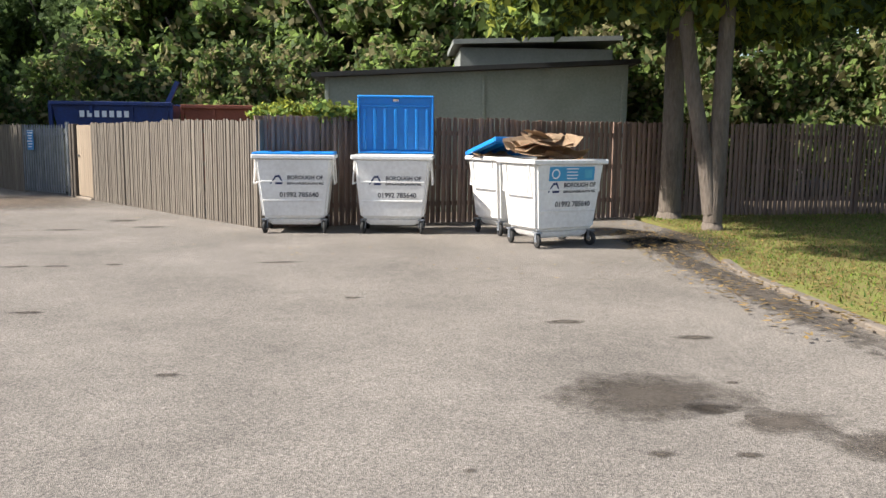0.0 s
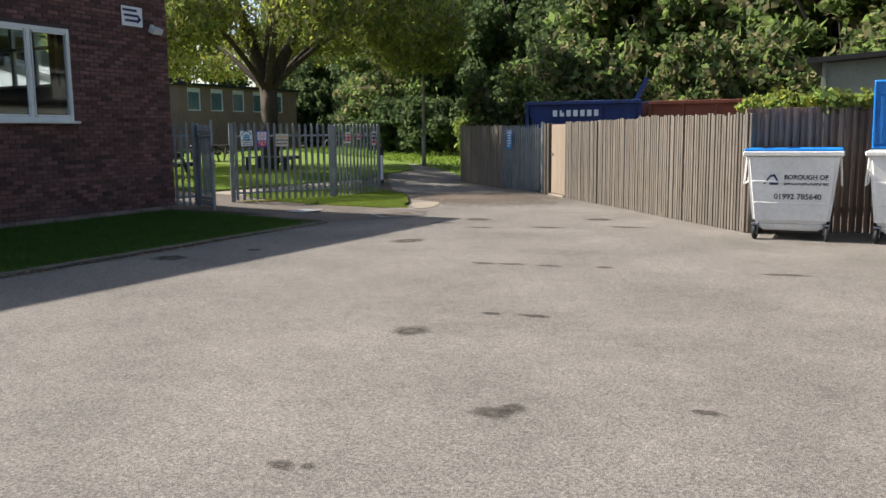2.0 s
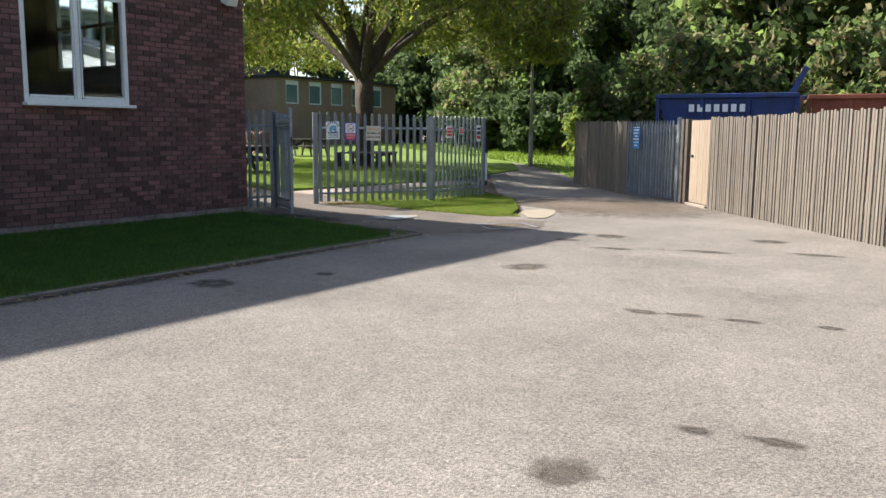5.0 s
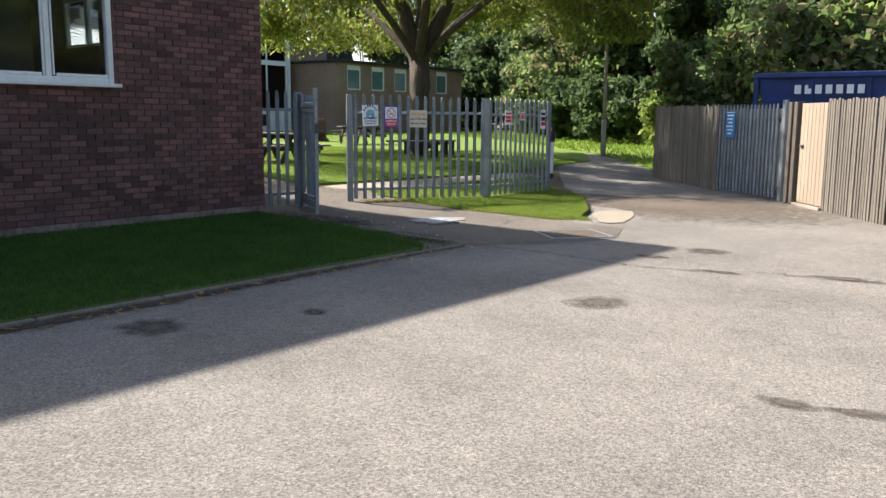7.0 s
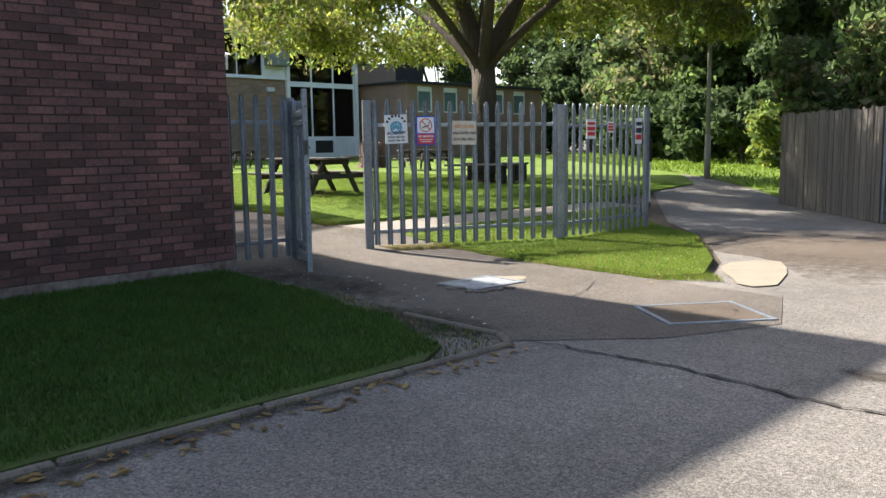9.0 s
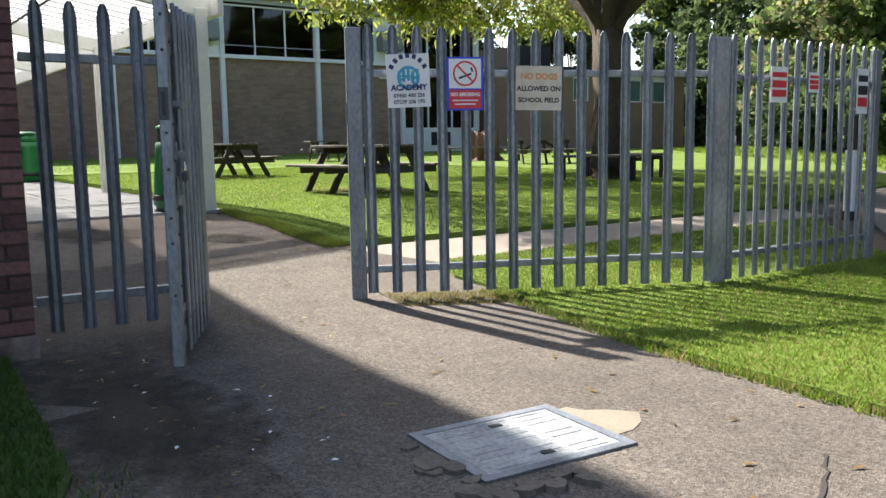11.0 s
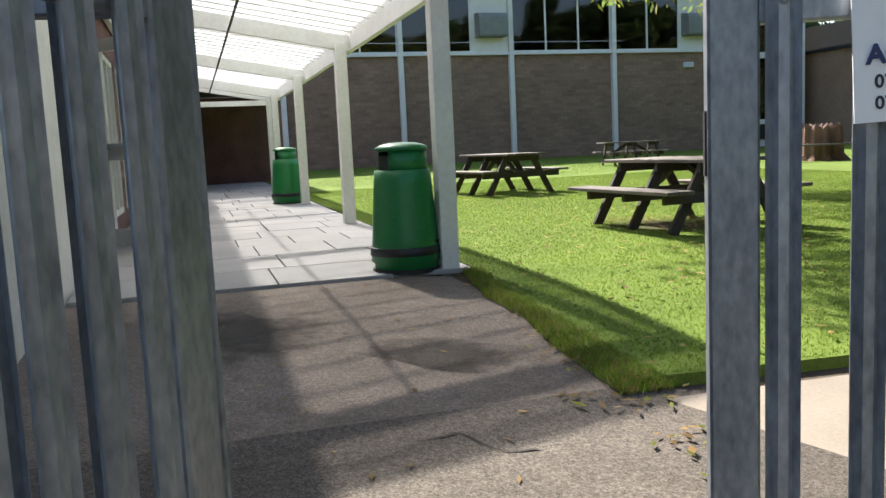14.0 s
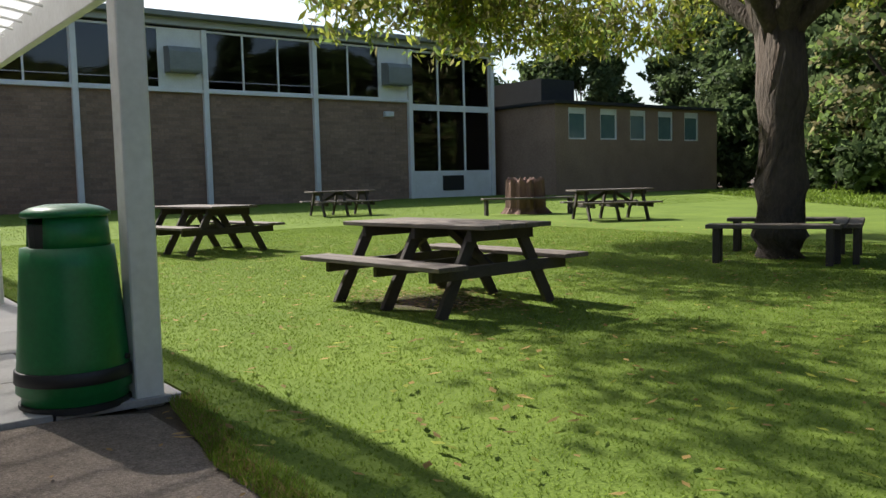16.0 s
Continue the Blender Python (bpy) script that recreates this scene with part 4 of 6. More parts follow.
for a, b, c, d in AW:
    w = part("window", boxes(((AX - 0.08, a + 0.04, (c + d) / 2), (0.08, 0.08, d - c)), ((AX - 0.08, b - 0.04, (c + d) / 2), (0.08, 0.08, d - c)), ((AX - 0.08, (a + b) / 2, c + 0.04), (0.078, b - a, 0.08)), ((AX - 0.079, (a + b) / 2, d - 0.15), (0.078, b - a, 0.3))), M["white"], annex)
    part("pane", boxes(((AX - 0.1, (a + b) / 2, (c + d) / 2), (0.012, b - a - 0.1, d - c - 0.1))), M["blind_glass"], w)

# ---- timber fences ----
def slat_fence(name, pts, mat, h, label, pitch=0.082, wide=0.056, posts=2.0, half=False, face=1):
    root = tagged(empty(name), label, "fence", kind="structure")
    bm = boxes(((0, 0, 0.5), (wide, 0.022, 1.0)), bevel=0.003)
    for v in bm.verts:
        if half and v.co.y * face > 0:
            v.co.x *= 0.8
    me = bpy.data.meshes.new("slat")
    bm.to_mesh(me)
    bm.free()
    me.materials.append(mat)
    r = rng(len(pts) + 3)
    for (x0, y0), (x1, y1) in zip(pts, pts[1:]):
        L = math.hypot(x1 - x0, y1 - y0)
        a = math.degrees(math.atan2(y1 - y0, x1 - x0))
        nx, ny = -(y1 - y0) / L, (x1 - x0) / L
        n = round(L / pitch)
        for i in range(n):
            f = (i + 0.5) / n
            x, y = x0 + (x1 - x0) * f, y0 + (y1 - y0) * f
            bay_no = int(f * max(1, round(L / posts)))
            j = r.uniform(-0.007, 0.007) + 0.012 * math.sin(bay_no * 2.3) + ((0.02 if i % 2 else -0.02) if half else 0)
            link("slat", me, None, root, m=pose(x + nx * j, y + ny * j, ground_z(x) - 0.02 + r.uniform(0, 0.025), 0, r.uniform(-0.35, 0.35), a) @ Matrix.Diagonal((1, 1, h + r.uniform(-0.014, 0.014) + 0.02 * math.sin(bay_no * 1.7), 1)))
        for z in (0.3, 0.95, 1.55):
            part("rail", boxes((((x0 + x1) / 2 + nx * 0.05 * face, (y0 + y1) / 2 + ny * 0.05 * face, z), (L, 0.06, 0.08), (0, 0, a))), mat, root)
        k = max(1, round(L / posts))
        for i in range(k + 1):
            f = i / k
            x, y = x0 + (x1 - x0) * f, y0 + (y1 - y0) * f
            part("post", boxes(((x + nx * 0.055 * face, y + ny * 0.055 * face, h / 2 + ground_z(x)), (0.09, 0.08, h - 0.02), (0, 0, a)), bevel=0.006), mat, root)
    return root


slat_fence("slat_fence", [(-0.4, 13.35), (-5.2, 19.08)], M["fence_wood"], 1.79, "weathered grey vertical slat timber fence in panels", face=-1)
slat_fence("brown_fence", [(-0.4, 13.4), (6.1, 15.62), (14, 16.92)], M["brown_wood"], 1.86, "brown close-board timber fence behind the bins", pitch=0.052, wide=0.055, posts=2.6, half=True)
slat_fence("far_fence", [(-7.95, 21.75), (-10.7, 24.75)], M["fence_wood"], 1.75, "weathered timber fence in shade beside the drive", pitch=0.1, wide=0.088, posts=1.8, face=-1)

gate = tagged(empty("timber_gate", pose(-5.5, 19.45, ground_z(-5) + 0.06, 0, 0, 130)), "new pale timber boarded gate in the slat fence", "gate")
for i in range(7):
    part("board", boxes(((-0.39 + 0.13 * i, 0, 0.83), (0.124, 0.025, 1.66)), bevel=0.004), M["new_wood"], gate)
part("ledge", boxes(((0, -0.04, 0.3), (0.85, 0.04, 0.12)), ((0, -0.04, 1.4), (0.85, 0.04, 0.12))), M["new_wood"], gate)
part("latch", boxes(((0.36, 0.03, 0.95), (0.12, 0.03, 0.04)), bevel=0.004), M["dark_steel"], gate, "dark latch")
tagged(part("gate_threshold", boxes(((-5.5, 19.45, ground_z(-5) + 0.02), (1.0, 0.16, 0.05), (0, 0, 130)), bevel=0.006), M["concrete"]), "pale concrete threshold under the timber gate", "threshold", kind="structure")
for x, y in ((-5.88, 19.9), (-6.02, 20.07)):
    tagged(part("gate_post", boxes(((x, y, 0.83), (0.13, 0.13, 1.74), (0, 0, 40)), bevel=0.008), M["dark_post"]), "dark weathered timber gate post", "post", group="gate posts")

# ---- palisade ----
PALE = bpy.data.meshes.new("pale")
bm = bmesh.new()
prof = [(-0.034, 0.012), (-0.022, 0.0), (-0.010, 0.014), (0.010, 0.014), (0.022, 0.0), (0.034, 0.012)]
lvl = [0.0, 1.66, 1.71, 1.74]
rows_ = []
for z, s in zip(lvl, (1, 1, 0.75, 0.35)):
    rows_.append([bm.verts.new((px * s, -py, z)) for px, py in prof] + [bm.verts.new((px * s, -py - 0.004, z)) for px, py in prof[::-1]])
for a, b in zip(rows_, rows_[1:]):
    k = len(a)
    for i in range(k):
        bm.faces.new((a[i], a[(i + 1) % k], b[(i + 1) % k], b[i]))
bm.faces.new(rows_[-1])
bmesh.ops.recalc_face_normals(bm, faces=bm.faces[:])
bm.to_mesh(PALE)
bm.free()
PALE.materials.append(M["steel"])
BOLT = bpy.data.meshes.new("bolt")
bm = boxes(((0, 0, 0), (0.018, 0.012, 0.018)), bevel=0.005)
bm.to_mesh(BOLT)
bm.free()
BOLT.materials.append(M["steel"])


def palisade(root, p0, p1, n, side=-1, ends=0.09, h=1.0):
    """Pales, rails and bolts of one bay between two points, under root; the pales stand on the given side of the rails."""
    (x0, y0), (x1, y1) = p0, p1
    L, a = math.hypot(x1 - x0, y1 - y0), math.atan2(y1 - y0, x1 - x0)
    nx, ny = -math.sin(a) * side, math.cos(a) * side
    deg = math.degrees(a) + (0 if side < 0 else 180)
    for z in (0.22, 1.50):
        part("rail", boxes((((x0 + x1) / 2, (y0 + y1) / 2, z + (ground_z(x0) + ground_z(x1)) / 2), (L, 0.045, 0.045), (0, 0, math.degrees(a))), bevel=0.004), M["steel"], root)
    for i in range(n):
        f = (ends + (L - 2 * ends) * i / max(1, n - 1)) / L
        x, y = x0 + (x1 - x0) * f + nx * 0.024, y0 + (y1 - y0) * f + ny * 0.024
        link("pale", PALE, None, root, m=pose(x, y, ground_z(x) + 0.05, 0, 0, deg) @ Matrix.Diagonal((1, 1, h, 1)))
        for z in (0.22, 1.50):
            link("bolt", BOLT, None, root, m=pose(x + nx * 0.018, y + ny * 0.018, z + ground_z(x), 0, 0, deg))


def steel_post(root, x, y, turn, h=1.79, w=0.1, name="post"):
    return part(name, boxes(((0, 0, h / 2), (w, 0.055, h)), bevel=0.006), M["steel"], root, m=pose(x, y, ground_z(x) - 0.02, 0, 0, turn))


PA, PB, PC = (-11.55, 14.77), (-10.45, 17.11), (-10.36, 19.1)
bay = tagged(empty("palisade_fence"), "galvanised steel palisade fence with pointed pales", "fence", kind="structure")
palisade(bay, PA, PB, 16)
palisade(bay, PB, PC, 13)
ang = math.degrees(math.atan2(PB[1] - PA[1], PB[0] - PA[0]))
steel_post(bay, *PA, ang)
part("keep_slot", boxes(((-0.052, 0, 1.22), (0.004, 0.022, 0.13))), M["black"], bay, "dark lock slot", m=pose(*PA, 0, 0, 0, ang))
steel_post(bay, *PB, ang, w=0.12)
steel_post(bay, *PC, 90)
bay2 = tagged(empty("palisade_side_panel"), "short galvanised palisade panel beside the brick corner", "fence", kind="structure")
palisade(bay2, (-11.62, 12.82), (-11.56, 13.66), 5)
steel_post(bay2, -11.6, 13.7, 90)
leaf_gate = tagged(empty("palisade_gate"), "open galvanised steel palisade gate with padlock", "gate")
G0, G1 = (-11.5, 13.69), (-10.76, 13.28)
palisade(leaf_gate, G0, G1, 6, side=1, ends=0.13, h=0.97)
ga = math.degrees(math.atan2(G1[1] - G0[1], G1[0] - G0[0]))
steel_post(leaf_gate, *G1, ga, h=1.86, w=0.06, name="lock_stile")
steel_post(leaf_gate, *G0, ga, h=1.76, w=0.11, name="hinge_stile")
part("bottom_plate", boxes((((G0[0] + G1[0]) / 2, (G0[1] + G1[1]) / 2, 0.14 + ground_z(-11)), (0.8, 0.05, 0.09), (0, 0, ga)), bevel=0.004), M["steel"], leaf_gate)
part("top_plate", boxes((((G0[0] + G1[0]) / 2, (G0[1] + G1[1]) / 2, 1.6 + ground_z(-11)), (0.8, 0.05, 0.07), (0, 0, ga)), bevel=0.004), M["steel"], leaf_gate)
LOCK = pose(*G1, ground_z(-11), 0, 0, ga)
part("slot_plate", boxes(((0.033, 0, 1.255), (0.006, 0.042, 0.15)), bevel=0.002), M["dark_steel"], leaf_gate, m=LOCK)
part("lock_slot", boxes(((0.0375, 0.0, 1.255), (0.003, 0.02, 0.11))), M["black"], leaf_gate, m=LOCK)
part("lock_plate", boxes(((-0.085, 0.0, 1.245), (0.13, 0.03, 0.09)), bevel=0.004), M["steel"], leaf_gate, m=LOCK)
for z in (1.335, 1.10):
    part("bracket", boxes(((-0.08, 0, z), (0.12, 0.034, 0.042)), bevel=0.004), M["steel"], leaf_gate, m=LOCK)
part("slide_bolt", tube((-0.09, 0.045, 1.255), (-0.21, 0.045, 1.255), 0.017, bm=tube((-0.1, 0.015, 1.255), (-0.1, 0.05, 1.255), 0.02)), M["steel"], leaf_gate, m=LOCK)
part("hasp", boxes(((-0.02, 0.033, 1.035), (0.032, 0.012, 0.085)), ((-0.05, 0.05, 1.02), (0.06, 0.024, 0.03), (0, 12, 0)), bevel=0.003), M["steel"], leaf_gate, m=LOCK)
part("staple", boxes(((-0.025, 0.034, 0.86), (0.03, 0.012, 0.11)), ((-0.035, 0.036, 0.80), (0.04, 0.02, 0.05)), bevel=0.003), M["steel"], leaf_gate, m=LOCK)
for z in (0.35, 0.6, 0.72, 0.95, 1.12, 1.5, 1.66):
    part("stile_bolt", lathe([(0.008, 0), (0.008, 0.004), (0.004, 0.007)], 8), M["dark_steel"], leaf_gate, m=LOCK @ pose(0.031, 0.004, z, 0, 90, 0))
    part("stile_bolt", lathe([(0.008, 0), (0.008, 0.004), (0.004, 0.007)], 8), M["dark_steel"], leaf_gate, m=LOCK @ pose(0.0, 0.028, z + 0.04, -90, 0, 0))
pl = part("padlock", boxes(((-0.045, 0.066, 0.915), (0.058, 0.024, 0.046), (0, 8, 0)), bevel=0.005), M["dark_steel"], leaf_gate, "small worn steel padlock", m=LOCK)
bm = bmesh.new()
for k in range(10):
    a0, a1 = math.pi * k / 10, math.pi * (k + 1) / 10
    tube((-0.045 + 0.019 * math.cos(a0), 0.066, 0.938 + 0.042 * math.sin(a0)), (-0.045 + 0.019 * math.cos(a1), 0.066, 0.938 + 0.042 * math.sin(a1)), 0.0045, sides=6, bm=bm)
part("shackle", bm, M["chrome"], pl)
part("hinge", tube((0, 0, 1.44), (0, 0, 1.56), 0.025, bm=tube((0, 0, 0.18), (0, 0, 0.3), 0.025)), M["steel"], leaf_gate, m=pose(*G0, ground_z(-11.5), 0, 0, 0))

steel_side = tagged(empty("steel_palisade_panel"), "pale galvanised corrugated palisade panel in the timber fence", "fence", kind="structure")
palisade(steel_side, (-6.35, 20.45), (-7.9, 21.7), 17, side=1, ends=0.05, h=0.97)
part("backing", boxes(((-7.1, 21.12, 0.82), (1.95, 0.012, 1.55), (0, 0, 141))), M["grey_sheet"], steel_side)
steel_post(steel_side, -6.24, 20.34, 131, h=1.82, w=0.13)


# ---- signs ----
def sign(name, m, w, h, mat, label, category="sign"):
    root = tagged(empty(name, m), label, category)
    part("panel", boxes(((0, 0, 0), (w, h, 0.004))), mat, root)
    return root


def flat(parent, mat, x, y, w, h, z=0.004, name="printed_bar", turn=0):
    return part(name, boxes(((x, y, z), (w, h, 0.002), (0, 0, turn))), mat, parent)


def ring(parent, mat, x, y, r, thick, z=0.004, name="printed_ring"):
    bm = bmesh.new()
    k = 28
    a = [bm.verts.new((x + r * math.cos(6.2832 * i / k), y + r * math.sin(6.2832 * i / k), z)) for i in range(k)]
    b = [bm.verts.new((x + (r - thick) * math.cos(6.2832 * i / k), y + (r - thick) * math.sin(6.2832 * i / k), z)) for i in range(k)]
    for i in range(k):
        bm.faces.new((a[i], a[(i + 1) % k], b[(i + 1) % k], b[i]))
    return part(name, bm, mat, parent)


def on_fence(p0, p1, f, z, out=0.052, lean=0.0):
    """A pose on the outer face of a bay, upright, at the fraction f along it."""
    (x0, y0), (x1, y1) = p0, p1
    a = math.atan2(y1 - y0, x1 - x0)
    x, y = x0 + (x1 - x0) * f, y0 + (y1 - y0) * f
    return pose(x + math.sin(a) * out, y - math.cos(a) * out, z, 90, lean, math.degrees(a))


s1 = sign("swimming_notice", on_fence(PA, PB, 0.135, 1.42, lean=-2), 0.28, 0.34, M["paper"], "white plastic-sleeved swimming notice tied to the palisade", "notice")
ring(s1, M["teal"], 0, 0.02, 0.075, 0.02)
for i in range(5):
    flat(s1, M["teal"], -0.06 + 0.03 * i, 0.02 + 0.012 * ((i * 7) % 3), 0.02, 0.08)
for i in range(7):
    a = math.radians(150 - 20 * i)
    flat(s1, M["navy"], 0.125 * math.cos(a), 0.02 + 0.14 * math.sin(a), 0.026, 0.03, turn=math.degrees(a) - 90)
text("SWIM", 0.05, M["teal"], s1, pose(0, 0.015, 0.0065), 0.002)
text("ACADEMY", 0.05, M["navy"], s1, pose(0, -0.045, 0.0065), 0.002)
text("07450 400 256", 0.034, M["ink"], s1, pose(0, -0.095, 0.004), 0.001)
text("07539 206 195", 0.034, M["ink"], s1, pose(0, -0.135, 0.004), 0.001)
part("cable_tie", tube((-0.13, 0.17, 0), (-0.15, 0.21, -0.01), 0.003, bm=tube((0.13, 0.17, 0), (0.15, 0.21, -0.01), 0.003)), M["teal"], s1, "blue string")

s2 = sign("no_smoking_sign", on_fence(PA, PB, 0.28, 1.40), 0.245, 0.345, M["bright_blue"], "white and red no smoking sign with blue edge")
flat(s2, M["paper"], 0, 0.065, 0.215, 0.19, 0.003, "white_field")
flat(s2, M["red"], 0, -0.1, 0.215, 0.12, 0.003, "red_field")
ring(s2, M["red"], 0, 0.065, 0.082, 0.012, 0.0065)
flat(s2, M["red"], 0, 0.065, 0.15, 0.012, 0.006, turn=-45)
flat(s2, M["ink"], 0, 0.05, 0.09, 0.013, 0.005, "cigarette", turn=20)
flat(s2, M["ink"], 0.045, 0.09, 0.012, 0.03, 0.005, "smoke", turn=20)
text("NO SMOKING", 0.031, M["paper"], s2, pose(0, -0.07, 0.0055), 0.0012)
for k in range(2):
    flat(s2, M["paper"], 0, -0.108 - 0.024 * k, 0.17 - 0.03 * k, 0.008, 0.005)

s3 = sign("dog_notice", on_fence(PA, PB, 0.475, 1.37, lean=1), 0.32, 0.29, M["cream"], "faded paper notice about dogs on the school field", "notice")
text("NO DOGS", 0.055, M["orange"], s3, pose(0, 0.075, 0.004), 0.002)
text("ALLOWED ON", 0.046, M["ink"], s3, pose(0, -0.005, 0.004), 0.0015)
text("SCHOOL FIELD", 0.042, M["ink"], s3, pose(0, -0.08, 0.004), 0.0015)

for f, w, h, mat, lab in ((0.30, 0.20, 0.26, M["paper"], "small red and white warning sign"), (0.52, 0.13, 0.15, M["paper"], "small red and white warning sign"), (0.86, 0.16, 0.36, M["paper"], "narrow black white and red notice")):
    s = sign("warning_sign", on_fence(PB, PC, f, 1.47 - h * 0.25), w, h, mat, lab)
    for k in range(3):
        flat(s, (M["ink"] if k < 2 else M["red"]) if w < 0.18 and h > 0.3 else M["red"], 0, h * (0.28 - 0.26 * k), w * 0.85, h * (0.2 if k else 0.14))

bs = sign("blue_sign", pose(-7.56, 21.31, 1.30, 90, 0, 141) @ Matrix.Rotation(math.pi, 4, "Y"), 0.32, 0.50, M["sign_blue"], "blue notice with white lines on the steel panel")
flat(bs, M["paper"], 0, 0.235, 0.30, 0.012)
for k in range(6):
    flat(bs, M["paper"], (-0.02) * (k % 2), 0.18 - 0.07 * k, 0.24 - 0.045 * (k % 3), 0.026)

# ---- wheeled waste bins ----
def hull(w0, d0, z0, w1, d1, z1, bevel):
    bm = bmesh.new()
    lo = [bm.verts.new((sx * w0 / 2, sy * d0 / 2, z0)) for sx, sy in ((-1, -1), (1, -1), (1, 1), (-1, 1))]
    hi = [bm.verts.new((sx * w1 / 2, sy * d1 / 2, z1)) for sx, sy in ((-1, -1), (1, -1), (1, 1), (-1, 1))]
    for i in range(4):
        bm.faces.new((lo[i], lo[(i + 1) % 4], hi[(i + 1) % 4], hi[i]))
    bm.faces.new(hi)
    bm.faces.new(lo[::-1])
    if bevel:
        bmesh.ops.bevel(bm, geom=bm.edges[:], offset=bevel, segments=3, affect="EDGES")
    return bm


def wheeled_bin(m, lid, label, sticker=False):
    """A four-wheeled container, front towards -y. lid: degrees by which it is raised."""
    W, D, RIM = 1.2, 0.92, 1.2
    root = tagged(empty("wheeled_bin", m), label, "bin", group="waste bins by the fence")
    bm = hull(1.0, 0.74, 0.24, W, D, RIM, 0.04)
    if lid != 0:
        top = [f for f in bm.faces if f.normal.z > 0.9 and f.calc_area() > 0.3]
        bmesh.ops.delete(bm, geom=top, context="FACES_ONLY")
    body = part("body", bm, M["bin_white"], root, smooth=False)
    so = body.modifiers.new("shell", "SOLIDIFY")
    so.thickness = 0.012
    part("rim", boxes(((0, -D / 2, RIM + 0.005), (W + 0.09, 0.06, 0.07)), ((0, D / 2, RIM + 0.005), (W + 0.09, 0.06, 0.07)), ((-W / 2 - 0.015, 0, RIM + 0.005), (0.06, D - 0.06, 0.068)), ((W / 2 + 0.015, 0, RIM + 0.005), (0.06, D - 0.06, 0.068)), bevel=0.014), M["bin_white"], body)
    for z in (0.52, 0.82):
        s = 1.0 + 0.2 * (z - 0.24) / 0.96
        part("rib", boxes(((0, -0.37 - 0.09 * (z - 0.24) / 0.96, z), (s - 0.1, 0.016, 0.03)), bevel=0.006), M["bin_white"], body)
    part("base_pan", hull(0.78, 0.6, 0.13, 0.92, 0.68, 0.25, 0.03), M["bin_white"], root)
    for sx in (-1, 1):
        part("side_handle", tube((sx * 0.63, -0.3, 0.78), (sx * 0.63, 0.3, 0.78), 0.013, bm=tube((sx * 0.63, -0.3, 0.78), (sx * 0.60, -0.3, 1.17), 0.013, bm=tube((sx * 0.63, 0.3, 0.78), (sx * 0.60, 0.3, 1.17), 0.013))), M["bin_white"], root)
        for sy in (-1, 1):
            c = (sx * 0.46, sy * 0.34)
            wh = part("wheel", lathe([(0.03, -0.022), (0.085, -0.024), (0.1, -0.014), (0.1, 0.014), (0.085, 0.024), (0.03, 0.022)], 20), M["rubber"], root, m=pose(*c, 0.1, 0, 90, 12 * sx))
            part("hub", lathe([(0.012, -0.03), (0.045, -0.028), (0.045, 0.028), (0.012, 0.03)], 12), M["chrome"], wh)
            part("fork", boxes(((c[0] - 0.035, c[1], 0.15), (0.008, 0.05, 0.13)), ((c[0] + 0.035, c[1], 0.15), (0.008, 0.05, 0.13)), ((c[0], c[1], 0.22), (0.1, 0.1, 0.02))), M["steel"], root)
    if lid is not None:
        if lid == 0:
            lm = pose(0, 0.0, RIM + 0.05)
        else:
            lm = pose(0, D / 2 + 0.02, RIM + 0.07, lid, 0, 0) @ pose(0, -0.46, 0) @ pose(0, 0, 0, 0, 0, 0)
        ld = part("lid", boxes(((0, 0, 0.0), (W + 0.05, D + 0.04, 0.02)), bevel=0.008) if lid == 0 else boxes(((0, 0, 0.03), (W + 0.02, D, 0.014))), M["lid_blue"], root, m=lm)
        edge = 0.075 if lid else 0.05
        part("lid_edge", boxes(((0, -D / 2, 0.0), (W + 0.06, 0.035, edge)), ((0, D / 2, 0), (W + 0.06, 0.035, edge)), ((-W / 2 - 0.01, 0, 0), (0.035, D - 0.035, edge)), ((W / 2 + 0.01, 0, 0), (0.035, D - 0.035, edge)), bevel=0.012), M["lid_blue"], ld)
        for i in range(7 if lid else 4):
            n = 6 if lid else 3
            part("lid_rib", boxes((((i / n - 0.5) * (W - 0.16), 0.07, -0.004 if lid else 0.014), (0.05 if lid else 0.2, D * 0.72, 0.055 if lid else 0.02)), bevel=0.008), M["lid_blue"], ld)
        if lid:
            part("lid_rib", boxes(((0, -D / 2 + 0.15, 0.0), (W - 0.1, 0.03, 0.05)), bevel=0.008), M["lid_blue"], ld)
            part("latch", boxes(((0, -D / 2 + 0.06, 0.005), (0.1, 0.05, 0.03)), bevel=0.006), M["chrome"], ld)
    tilt = 90 - math.degrees(math.atan2(0.09, 0.96))

    def face(x, z, off=0.004):
        y = -0.37 - 0.09 * (z - 0.24) / 0.96 - off
        return pose(x, y, z, tilt + 2 * (90 - tilt), 0, 0)
    text("BOROUGH OF", 0.085, M["ink"], root, face(0.18, 0.88), 0.0025)
    text("BROXBOURNE", 0.085, M["ink"], root, face(0.18, 0.80), 0.0025)
    text("01992 785640", 0.105, M["ink"], root, face(0.08, 0.61), 0.0025)
    bm = boxes(((-0.36, 0.02, 0), (0.022, 0.16, 0.002), (0, 0, -35)), ((-0.25, 0.03, 0), (0.025, 0.14, 0.002), (0, 0, 28)), ((-0.28, -0.03, 0), (0.11, 0.05, 0.002)), ((-0.30, 0.07, 0), (0.08, 0.025, 0.002), (0, 0, 10)))
    part("emblem", bm, M["navy"], root, "dark blue council emblem", m=face(0.05, 0.83))
    if sticker:
        st = part("sticker", boxes(((0, 0, 0), (0.78, 0.2, 0.002))), M["label_blue"], root, "blue recycling sticker", m=face(0.03, 1.04))
